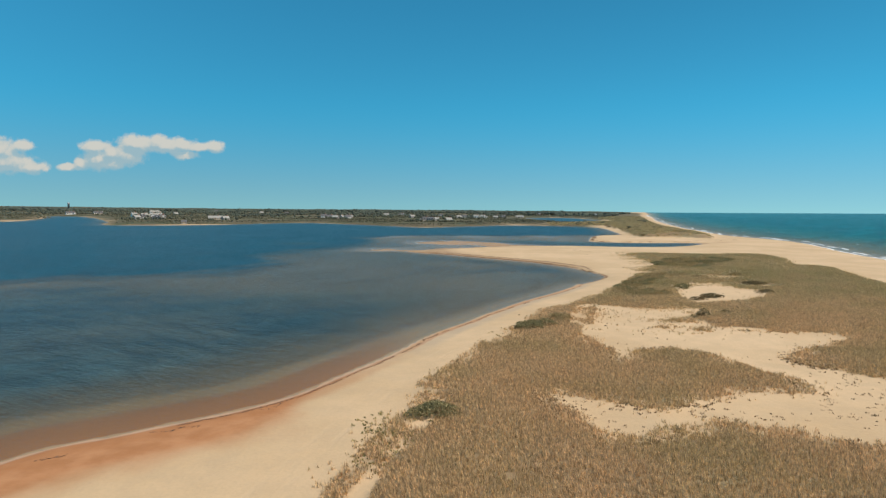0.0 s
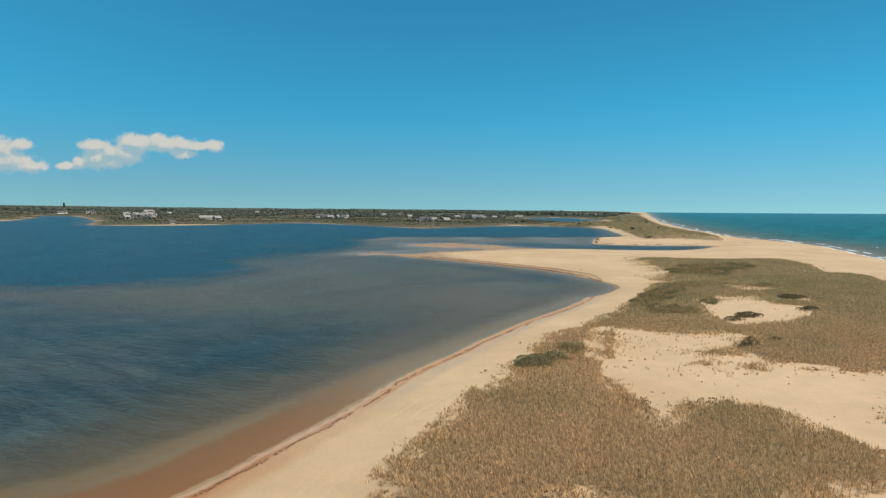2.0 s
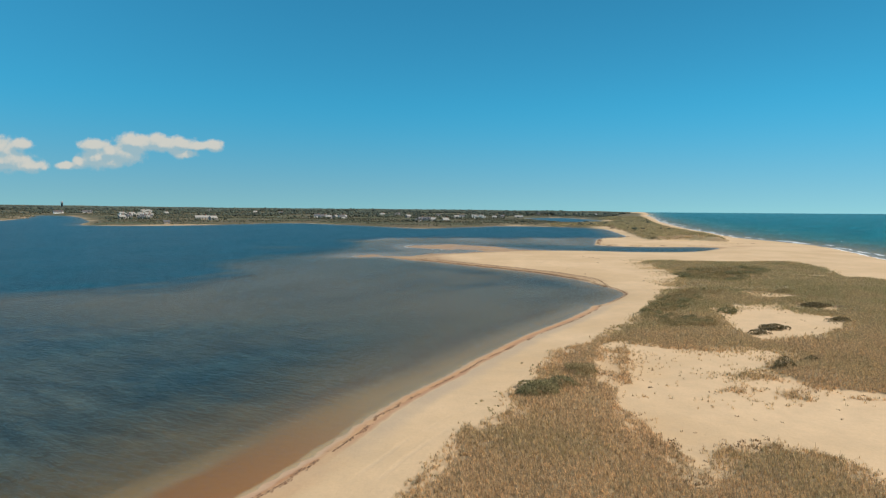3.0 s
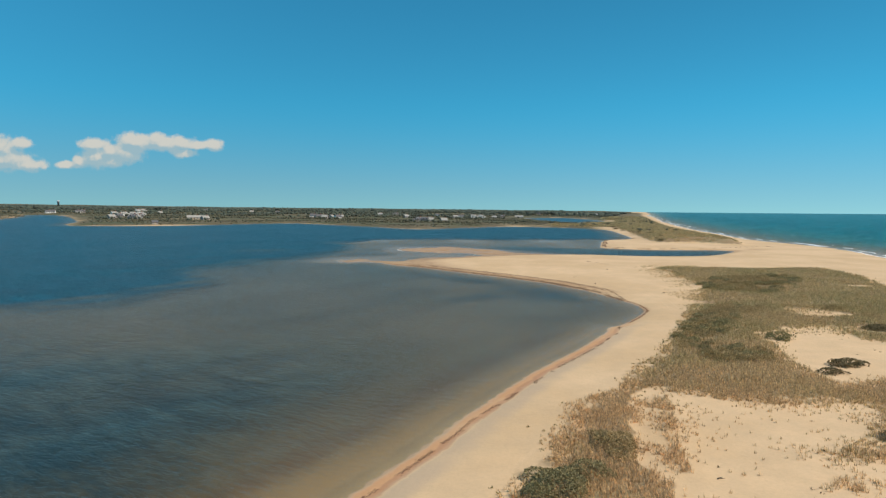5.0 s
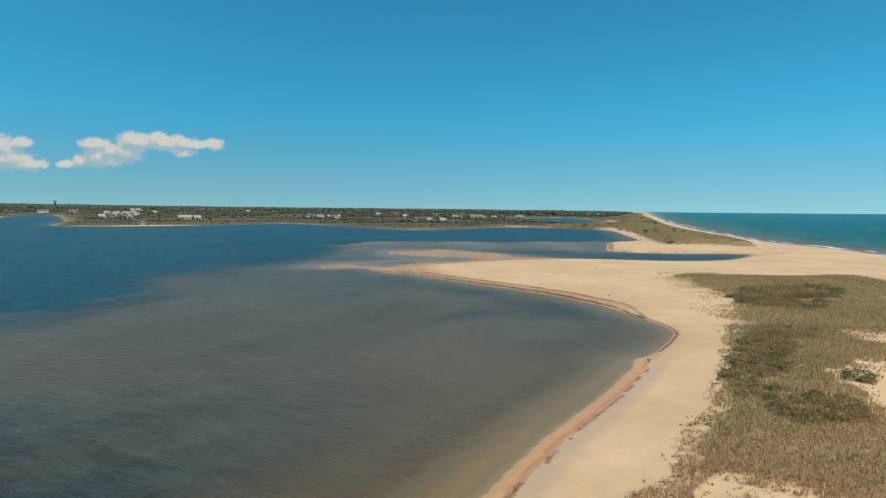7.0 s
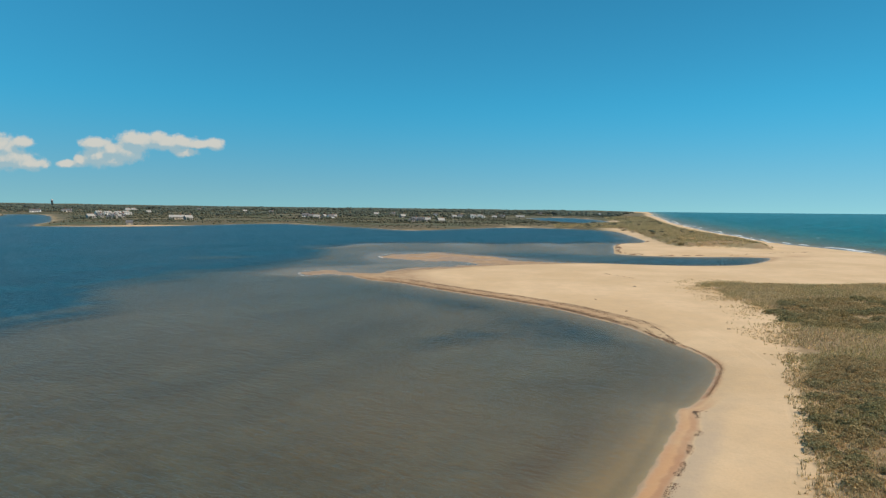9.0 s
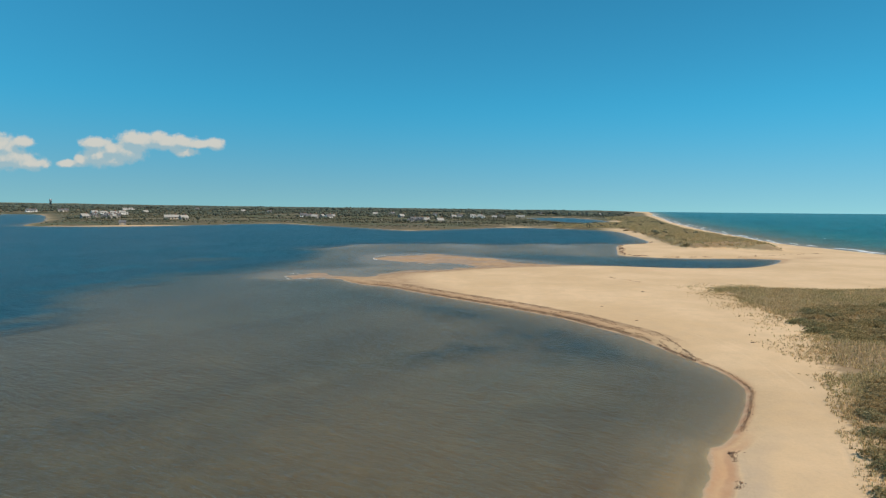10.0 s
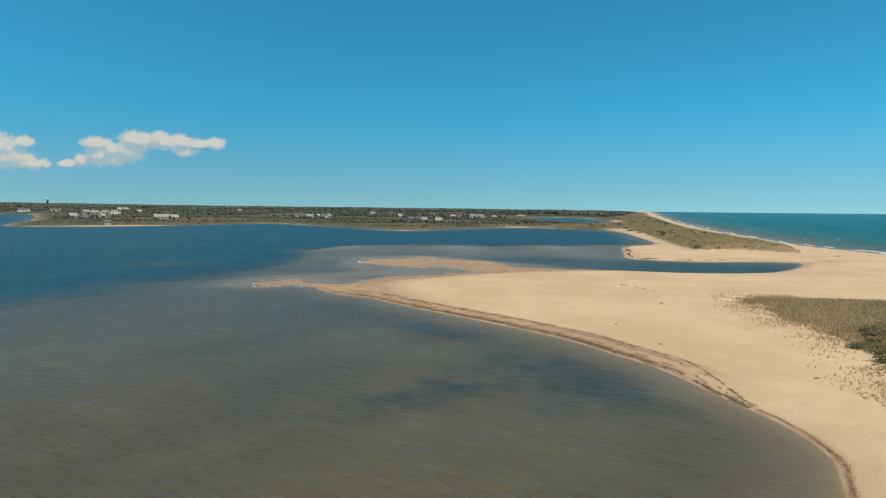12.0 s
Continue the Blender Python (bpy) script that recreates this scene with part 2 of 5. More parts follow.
def water_material(name, shallow, deep, gloss, clear, wave, silt_and_sky=True):
    """Water that lets the bottom show where it is thin, tinted by its depth, with wind ripples in bump and colour."""
    m, n = material(name)
    at = n.add("ShaderNodeNewGeometry").outputs["Position"]
    depth = n.attr("depth")

    def drawn_out(angle, length, width):
        """Places in a frame turned by the angle, with features of that length and width."""
        return n.add("ShaderNodeMapping", {0: at, 2: (0, 0, radians(angle)), 3: (length, width, 1.0)}, vector_type="TEXTURE").outputs[0]

    small, large = n.noise(drawn_out(-33, 1.7, 0.65), 1.0, 5.0, 0.65, 0.9), n.noise(drawn_out(-28, 5.5, 1.9), 1.0, 4.0, 0.62, 0.8)
    gusts = n.noise(drawn_out(52, 75.0, 26.0), 1.0, 4.0, 0.6)
    plume = n.noise(drawn_out(50, 46.0, 13.0), 1.0, 5.0, 0.6, 0.8)
    h = n.math("MULTIPLY_ADD", large, 0.6, n.math("MULTIPLY", small, n.ramp(gusts, 0.3, 0.7, 0.55, 1.0)))
    normal = bump(n, h, n.ramp(depth, 0.05, 0.24, 0.2, 1.0), wave)
    thin = shallow
    if silt_and_sky:
        silt = n.noise(drawn_out(60, 60.0, 30.0), 1.0, 4.0, 0.6, 0.5)
        # Bluer northwards: the sky's reflection at low angles, put into the body colour.
        sky_sheen = n.ramp(n.add("ShaderNodeSeparateXYZ", {0: at}).outputs[1], 180.0, 290.0, 0.0, 0.75)
        thin = n.mix(n.math("MAXIMUM", n.ramp(silt, 0.45, 0.75, 0.0, 0.45), sky_sheen), shallow, [0.36 * shallow[0], 0.92 * shallow[1], 1.55 * shallow[2]])
    body = n.mix(n.ramp(n.math("MULTIPLY_ADD", n.math("SUBTRACT", gusts, 0.5), 1.1, depth), 0.35, 2.1), thin, n.mix(n.ramp(gusts, 0.42, 0.68), deep, [1.6 * c for c in deep]))
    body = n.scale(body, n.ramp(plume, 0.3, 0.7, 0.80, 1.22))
    # Bright and dark sides of the ripples, painted into the body colour.
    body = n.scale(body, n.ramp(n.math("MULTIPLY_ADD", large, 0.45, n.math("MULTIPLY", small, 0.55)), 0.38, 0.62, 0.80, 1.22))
    # Glints and dark faces of larger waves as colour, strongest over deep water.
    chop_glints = n.noise(drawn_out(-30, 11.0, 3.6), 1.0, 5.0, 0.66, 0.8)
    body = n.scale(body, n.math("MULTIPLY_ADD", n.ramp(chop_glints, 0.36, 0.66, -0.30, 0.42), n.ramp(depth, 0.4, 1.6, 0.35, 1.0), 1.0))
    weed = n.math("MULTIPLY", n.attr("bed"), n.ramp(n.noise(drawn_out(-30, 3.0, 1.6), 1.0, 5.0, 0.68), 0.36, 0.62, 0.15, 1.0))
    body = n.mix(n.math("MULTIPLY", weed, 0.85), body, (0.017, 0.033, 0.036))
    thick = n.math("SUBTRACT", 1.0, n.math("POWER", 2.718, n.math("DIVIDE", n.math("MULTIPLY_ADD", weed, 0.9, depth), -clear)))
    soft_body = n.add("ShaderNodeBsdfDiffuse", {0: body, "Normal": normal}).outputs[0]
    see = n.add("ShaderNodeMixShader", {0: thick, 1: n.add("ShaderNodeBsdfTransparent", {0: (0.88, 0.94, 0.90, 1)}).outputs[0], 2: soft_body}).outputs[0]
    shine = n.add("ShaderNodeBsdfGlossy", {"Roughness": 0.28, "Normal": normal}).outputs[0]
    fres = n.math("MULTIPLY", n.add("ShaderNodeFresnel", {"IOR": 1.33, "Normal": normal}).outputs[0], gloss)
    finish(n, n.add("ShaderNodeMixShader", {0: fres, 1: see, 2: shine}).outputs[0])
    return m


def blade_material(name, dry, green, olive=0.35, dark=0.48, light=1.38, moist=None):
    """Leaves and blades, each of its own shade; moist: the greener growth northwards."""
    m, n = material(name)
    geo = n.add("ShaderNodeNewGeometry")
    rnd = geo.outputs["Random Per Island"]
    patch = n.noise(geo.outputs["Position"], 0.07, 3.0)
    f = n.math("MULTIPLY_ADD", rnd, 0.5, n.ramp(patch, 0.35, 0.7, 0.0, 0.6))
    col = n.mix(n.ramp(f, 0.55 - olive, 1.0), dry, green)
    if moist:
        north = n.math("MULTIPLY_ADD", n.noise(geo.outputs["Position"], 0.06, 3.0), 50.0, n.add("ShaderNodeSeparateXYZ", {0: geo.outputs["Position"]}).outputs[1])
        col = n.mix(n.ramp(north, 125.0, 185.0), col, n.mix(n.ramp(f, 0.05, 1.0), *moist))
    tuft = n.noise(geo.outputs["Position"], 3.2, 3.0)
    col = n.scale(col, n.math("MULTIPLY", n.ramp(tuft, 0.35, 0.65, dark, light), n.ramp(n.math("FRACT", n.math("MULTIPLY", rnd, 91.3)), 0.0, 1.0, 0.62, 1.25)))
    col = n.mix(n.ramp(n.math("FRACT", n.math("MULTIPLY", rnd, 37.7)), 0.5, 1.0, 0.0, 0.6), col, [c * 1.45 for c in dry])
    d = n.add("ShaderNodeBsdfDiffuse", {0: col}).outputs[0]
    t = n.add("ShaderNodeBsdfTranslucent", {0: col}).outputs[0]
    finish(n, n.add("ShaderNodeMixShader", {0: 0.42, 1: d, 2: t}).outputs[0])
    return m


GROUND = ground_material()
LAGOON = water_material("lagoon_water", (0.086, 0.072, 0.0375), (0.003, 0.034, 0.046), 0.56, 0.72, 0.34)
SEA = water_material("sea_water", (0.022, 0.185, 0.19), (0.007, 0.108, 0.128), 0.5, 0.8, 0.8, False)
GRASS = blade_material("beach_grass_blades", (0.67, 0.455, 0.248), (0.49, 0.368, 0.18), 0.2, moist=((0.54, 0.405, 0.215), (0.36, 0.32, 0.148)))
WEED = blade_material("green_forbs", (0.36, 0.28, 0.12), (0.27, 0.25, 0.10), 0.5, 0.6, 1.2)
LEAF = blade_material("rose_leaves", (0.34, 0.278, 0.145), (0.27, 0.242, 0.115), 0.5, 0.72, 1.15)
LEAF_OLIVE = blade_material("olive_leaves", (0.45, 0.325, 0.165), (0.34, 0.27, 0.125), 0.5, 0.75, 1.12)
LEAF_DARK = blade_material("dark_leaves", (0.25, 0.185, 0.10), (0.19, 0.16, 0.083), 0.5)
TWIG = plain("grey_brown_twigs", (0.10, 0.075, 0.05), 0.9, 0.3, 6.0)
WRACK = plain("dried_eelgrass_wrack", (0.19, 0.10, 0.055), 0.95, 0.4, 5.0, island=True)
DEBRIS = plain("dark_dead_stems", (0.22, 0.14, 0.07), 0.95, 0.4, 5.0, island=True)
FOAM = plain("sea_foam", (0.82, 0.82, 0.80), 0.7, 0.08, 1.5, bumpy=0.2)
WOODS = plain("mixed_woodland", (0.073, 0.071, 0.041), 0.95, 0.25, 0.35, island=True)
# Pine green cooled towards blue: haze of the distance put into the colour.
PINES_HAZED = plain("hazed_pine_woods", (0.050, 0.060, 0.042), 0.95, 0.4, 0.3, island=True)
WALL_WHITE = plain("white_clapboard", (0.68, 0.66, 0.62), 0.7, 0.06, 0.8)
WALL_GREY = plain("weathered_shingle_wall", (0.28, 0.25, 0.22), 0.9, 0.2, 0.8)
WALL_TAN = plain("tan_shingle_wall", (0.42, 0.34, 0.25), 0.9, 0.15, 0.8)
ROOF_GREY = plain("grey_shingle_roof", (0.11, 0.105, 0.105), 0.9, 0.25, 0.7)
ROOF_LIGHT = plain("pale_shingle_roof", (0.30, 0.285, 0.255), 0.85, 0.15, 0.7)
TRIM_WHITE = plain("white_trim", (0.78, 0.77, 0.74), 0.6, 0.05, 1.0)
BRICK = plain("chimney_brick", (0.26, 0.12, 0.08), 0.9, 0.2, 2.0)
PANE = plain("window_pane", (0.03, 0.04, 0.05), 0.12, 0.2, 0.5)
STEEL_DARK = plain("painted_dark_steel", (0.20, 0.22, 0.23), 0.6, 0.15, 0.3)
STEEL_PALE = plain("pale_painted_steel", (0.62, 0.66, 0.66), 0.5, 0.1, 0.3)

# ================= plan =================
def spline(points, steps=5, closed=True):
    p = np.array(points, float)
    n = len(p)
    out = []
    for i in range(n if closed else n - 1):
        q = [p[(i + k) % n] if closed else p[min(max(i + k, 0), n - 1)] for k in (-1, 0, 1, 2)]
        for s in np.arange(steps) / steps:
            out.append(0.5 * (2 * q[1] + (q[2] - q[0]) * s + (2 * q[0] - 5 * q[1] + 4 * q[2] - q[3]) * s * s + (3 * q[1] - q[0] - 3 * q[2] + q[3]) * s ** 3))
    if not closed:
        out.append(p[-1])
    return np.array(out)


def signed(x, y, poly, reach=None):
    """Metres to the polygon's edge, positive inside it; beyond reach outside its box, -reach."""
    shape = np.shape(x)
    P = np.stack([np.ravel(x), np.ravel(y)], 1).astype(float)
    out = np.full(len(P), -(reach or 0.0))
    pick = np.arange(len(P))
    if reach:
        lo, hi = poly.min(0) - reach, poly.max(0) + reach
        pick = np.nonzero(((P > lo) & (P < hi)).all(1))[0]
    a, b = poly, np.roll(poly, -1, 0)
    e = b - a
    ee = np.maximum((e * e).sum(1), 1e-9)
    for k in range(0, len(pick), 20000):
        q = P[pick[k:k + 20000], None, :]
        r = q - a
        s = np.clip((r * e).sum(2) / ee, 0, 1)
        near = r - e * s[..., None]
        d = np.sqrt((near * near).sum(2).min(1))
        up_ = (a[:, 1] <= q[..., 1]) != (b[:, 1] <= q[..., 1])
        cross = a[:, 0] + (q[..., 1] - a[:, 1]) * e[:, 0] / np.where(e[:, 1] == 0, 1e-9, e[:, 1])
        inside = (up_ & (q[..., 0] < cross)).sum(1) % 2 == 1
        out[pick[k:k + 20000]] = np.where(inside, d, -d)
    if reach:
        out = np.clip(out, -reach, None)
    return out.reshape(shape)


def along(line, x, y):
    """Metres to an open line."""
    P = np.stack([np.ravel(x), np.ravel(y)], 1)
    a, e = line[:-1], line[1:] - line[:-1]
    out = np.empty(len(P))
    for k in range(0, len(P), 20000):
        r = P[k:k + 20000, None, :] - a
        s = np.clip((r * e).sum(2) / np.maximum((e * e).sum(1), 1e-9), 0, 1)
        near = r - e * s[..., None]
        out[k:k + 20000] = np.sqrt((near * near).sum(2).min(1))
    return out.reshape(np.shape(x))


def smooth(x, a, b):
    s = np.clip((x - a) / (b - a), 0, 1)
    return s * s * (3 - 2 * s)


def lumps(x, y, size, seed=0):
    """A smooth field of sines in -1..1 with that wave length."""
    r = np.random.RandomState(seed)
    out = 0
    for k in range(6):
        th, ph, s = r.uniform(0, 6.28), r.uniform(0, 6.28), r.uniform(0.6, 1.7)
        out = out + np.sin((x * math.cos(th) + y * math.sin(th)) * 6.28 / size * s + ph)
    return out / 3.2


# the pond's shore: the near beach, the cove, the sand spit, its outer bar, the narrow inlet and the far beach
SHORE_BEACH = [(-190, -330), (-120, -170), (-76, -50), (-50, 20), (-36.5, 41), (-32.5, 47.3), (-28.5, 50.2), (-24.7, 53.3), (-20.8, 56.3), (-17, 60.2), (-14.6, 63.8), (-12.2, 69), (-9.7, 74), (-6.7, 80.4), (-4, 87.8), (-1, 94.8),
               (2.4, 101), (5.4, 106.3), (7.7, 111.2), (10.8, 116.6), (13.9, 122.3), (17.4, 128.3), (21.5, 134.5), (25.5, 140.3), (29.2, 146), (32.8, 152), (34.6, 155), (36.4, 159.6)]
SHORE_COVE = [(38.2, 160.7), (41, 164.2), (45.4, 171), (47.6, 175), (49, 178), (49.7, 182.4), (49.5, 186.5), (48.4, 191), (47.2, 195.5), (45.6, 203), (43.8, 208.4), (41.2, 213.2), (38.6, 218.3), (35.6, 223.6), (32.5, 227.4),
              (27.4, 233.6), (22.5, 238.8), (17.3, 244.1), (11.6, 250), (5.2, 257), (-2.2, 265.4), (-9.5, 270)]
SHORE_SPIT = [(-15, 276.5), (-18.9, 282), (-27, 282.5), (-32.3, 280.5), (-34.6, 286), (-35, 293.5), (-26, 295.5), (-14.3, 288.5), (-8.6, 291), (-7, 302), (-1, 311), (7.8, 313), (18.5, 320), (22.5, 327), (14, 334), (4, 335),
              (-4, 337.5), (-12.8, 346), (-16, 356), (-14, 367), (-4.4, 373.5), (4.7, 380.5), (19.3, 378), (30.4, 364), (40, 348), (49.6, 342)]
SHORE_NEAR = SHORE_BEACH + SHORE_COVE + SHORE_SPIT
SHORE_INLET = [(58.8, 338), (68.7, 336), (77.3, 332.5), (86, 330), (95, 328), (104, 327.3), (114, 328.5), (125.5, 331.5), (138.4, 340), (150, 352), (159, 364), (163, 373), (152, 377.5), (139, 376), (126, 374.5), (114.6, 375.5), (104, 380), (96.5, 387), (98, 397)]
SHORE_FAR = SHORE_INLET + [(106, 425), (113.6, 452), (124, 474), (141, 488), (153, 512), (162, 556), (170, 600), (184, 690), (170, 742), (140, 770), (85, 780), (35, 725), (-18, 660), (-62, 705), (-125, 772), (-180, 820), (-225, 785),
             (-262, 706), (-310, 660), (-350, 648), (-378, 660), (-440, 780), (-530, 920), (-640, 1080), (-740, 1200), (-790, 1180), (-715, 1064),
             (-630, 920), (-560, 745), (-640, 600), (-900, 300), (-1200, -330)]
LAGOON_EDGE = np.concatenate([spline(SHORE_NEAR, 4, False), spline(SHORE_FAR, 4, False)])
SEA_SHORE = [(95, -400), (125, -150), (147, 0), (163, 100), (177, 180), (189, 251), (203, 300), (218, 340), (236, 395), (240, 448), (238, 490), (248, 545), (270, 630),
             (300, 757), (410, 1133), (470, 1316), (640, 1830), (920, 2724), (1034, 3006), (1400, 4100), (1750, 5200)]
SEA_LINE = spline(SEA_SHORE, 5, False)
SEA_EDGE = np.concatenate([SEA_LINE, [(6500, 5200), (6500, -400)]])
POND_EDGE = spline([(205, 1480), (263, 1600), (330, 1640), (350, 1446), (322, 1210), (260, 1000), (212, 1040), (195, 1190)], 4)
# the sand flat of the pond: beyond it the water is deep
FLAT_EDGE = spline([(-330, -330), (-300, 100), (-165, 140), (-105, 162), (-78, 178), (-63, 196), (-58, 222), (-71, 247), (-74, 264), (-60, 292), (-46, 312), (-41, 340), (-43, 400), (-38, 444), (11, 470), (80, 474),
                    (128, 486), (220, 420), (220, 250), (120, 100), (60, -330)], 4)
DARK_BEDS = [(-70, 128, 18, 5, 0.2), (-90, 140, 16, 5, 0.1), (-26, 101, 9, 5.5, -0.3), (-34, 109, 7, 3.5, -0.3), (-41, 85.5, 9, 2.6, 0.1), (-20, 95, 4, 3, 0.6), (-62, 118, 16, 6, 0.3)]
SOFT_BEDS = [(15, 195, 11, 3.2, 0.55), (36, 200, 10, 9, -0.7), (30, 209, 10, 4, 0.3), (43, 192, 4, 8, 0.2), (12, 232, 14, 5, -0.75), (-64, 322, 30, 6, 0.1)]
PALE_BARS = [(-80, 340, 20, 11, 0.3), (-60, 290, 20, 6, 0.3), (-40, 410, 30, 20, 0.2)]
# the spit's low end, awash in part
LOW_EDGE = spline([(-46, 280), (-22, 281), (-6, 290), (12, 303), (30, 316), (56, 326), (72, 334), (50, 356), (30, 378), (6, 392), (-22, 384), (-26, 350), (-18, 322), (-44, 305)], 4)
# damp brown sand behind the spit's end
APRON_EDGE = spline([(-20, 283), (-14, 277), (-8, 270.5), (-1, 264.5), (6, 257), (12, 251), (14, 255), (9, 267), (5, 279), (6, 291), (14, 303), (4, 306), (-6, 298), (-10, 290)], 4)
# beach grass on the near dune, and the bare sand inside it
DUNE_WEST = [(-30, -330), (-16, -60), (-9, 25), (-7.2, 37), (-6.2, 41.4), (-5.3, 46), (-4, 51), (-2.4, 56), (-1, 62), (1.2, 71), (3.8, 78), (5.8, 83.3), (9.8, 86.8), (11.6, 90), (12.2, 96.5), (15.5, 100.5), (18.4, 107.6), (22, 115.4), (27, 119.6),
             (31, 128), (35.4, 133.5), (40, 140), (44, 146.5), (46.4, 152), (50.2, 158), (54.5, 167), (60, 178), (66, 190), (73, 201), (77.5, 210.5), (79.5, 221), (80.5, 234), (82, 248), (84, 261)]
DUNE_EDGE = spline(DUNE_WEST + [(92, 265.5), (106, 263), (125, 263), (143, 268), (139, 241), (128, 216), (134, 207), (127, 186), (119, 159), (109, 110), (98, 50), (86, -40), (60, -330)], 4)
HOLLOW = [(58, 149), (63, 152.5), (67, 155.7), (72, 158), (76, 158), (75, 151.5), (75, 147), (79.5, 143.5), (78, 138), (73, 131.8), (68, 127.2), (62.4, 124), (56.7, 122), (52.5, 121.5), (52.2, 128), (53.5, 135.5), (56, 143)]
BLOWOUT = [(30.5, 119.5), (33.6, 118), (37.7, 116.3), (42, 115.2), (47, 115.6), (51, 114.8), (50.8, 110.5), (47.5, 108), (44.1, 104.4), (40.3, 101.5), (36.2, 99.8), (33, 97.5), (28, 95.5), (24.5, 97), (25.5, 103), (28.3, 112)]
SWALE = [(22.5, 92), (26, 91.5), (33, 93), (39.5, 93), (46, 94), (53, 93.5), (61, 91), (62, 88), (61, 86), (55, 82.5), (49.5, 79), (45.5, 75), (46, 72), (48.5, 70.5), (50, 67.5), (56, 65), (70, 62), (70, 50), (50, 47.5), (36, 46.2)]
SWALE += [(31.4, 48), (30.7, 50), (28.8, 49.2), (25.5, 51.3), (22.2, 49.6), (20.5, 50), (17.3, 47.8), (15.9, 47.9), (13.4, 49), (12, 51.5), (11.6, 54.3), (10.2, 58.5), (10.5, 60.8), (12.9, 60.4), (15.9, 58.7), (18.9, 57.3), (21.3, 56.3), (24.1, 57.8),
          (27.3, 59.8), (31, 61.5), (33.6, 61.9), (36.2, 61.2), (38.5, 61.5), (39.2, 64.5), (38.5, 67.5), (37, 69), (36.3, 72.8), (34.5, 77.5), (32, 80), (29, 79.6), (26.5, 78), (24, 74.5), (22, 74), (22.8, 76.5), (22, 80), (21.6, 84), (21.8, 89)]
BARE = [spline([(166, 477), (178, 476), (191, 480), (192, 487), (178, 485), (168, 485)], 4), spline([(214, 586), (222, 590), (232, 620), (241, 650), (232, 646), (222, 615)], 4), spline(HOLLOW, 4), spline(BLOWOUT, 4), spline(SWALE, 3)]
# sand with scattered tufts, and how bare it is
THIN = [(spline([(-8, 33), (-6.5, 41), (-5.2, 47), (-3.2, 54), (-1, 59), (1.5, 58), (0, 51), (-2, 45), (-3.6, 38), (-4.5, 33)], 4), 0.25), (spline([(73, 166), (80, 163), (90, 167), (86, 176), (76, 177)], 4), 0.8), (spline([(112, 214), (124, 211), (126, 217), (116, 220)], 4), 0.9), (spline([(75, 157), (78, 150), (88, 149), (84, 158)], 4), 0.7)]
THIN += [(spline([(20.6, 89), (23, 98), (27, 99), (33, 101), (36, 102.5), (36, 89), (26, 88)], 4), 1.5), (spline([(20.5, 97), (22.5, 108), (25.5, 117), (30, 121.5), (33, 119.5), (29, 112), (26.5, 103), (25, 96)], 4), 0.45),
         (spline([(33, 99), (38, 103), (42, 104.5), (45.5, 103), (48, 98.5), (54, 95), (63, 91.5), (64, 89), (53, 90), (46, 90), (39.5, 89), (33, 90)], 4), 0.25)]
# grass on the barrier beyond the inlet
BARRIER_EDGE = spline([(187, 412), (197, 434), (207, 460), (226, 549), (250, 650), (304, 838), (412, 1188), (594, 1757), (912, 2750), (1320, 4000), (1150, 4000), (700, 2600), (450, 1700), (370, 1400),
                       (330, 1150), (250, 1000), (205, 900), (130, 800), (168, 760), (205, 749), (190, 640), (171, 561), (158, 500), (145, 436), (170, 428)], 4)


TRACK = spline([(-14, 30), (-3, 72), (10, 95), (24, 116), (36, 136), (47, 155), (55, 176), (57, 200), (48, 226), (28, 250), (14, 268)], 6, False)


def turf_at(x, y):
    """Metres into the beach grass (negative: bare sand)."""
    d = np.maximum(signed(x, y, DUNE_EDGE, 12), signed(x, y, BARRIER_EDGE, 12))
    for b in BARE:
        d = np.minimum(d, -signed(x, y, b, 12))
    for b, bare in THIN:
        thin = signed(x, y, b, 12)
        d = np.where(thin > 0, np.minimum(d, -bare - 0.2 * np.minimum(thin, 3) + 1.2 * lumps(x, y, 8, 20)), d)
    return d


def ellipse(x, y, beds):
    out = 0
    for cx, cy, a, b, th in beds:
        u, v = (x - cx) * math.cos(th) + (y - cy) * math.sin(th), (y - cy) * math.cos(th) - (x - cx) * math.sin(th)
        out = np.maximum(out, np.exp(-((u / a) ** 2 + (v / b) ** 2)))
    return out


def rise(x, y):
    """The sheet lifts a little towards the skyline."""
    return 9.0 * (np.maximum(0, np.hypot(x, y - 60) - 1500) / 3400) ** 2


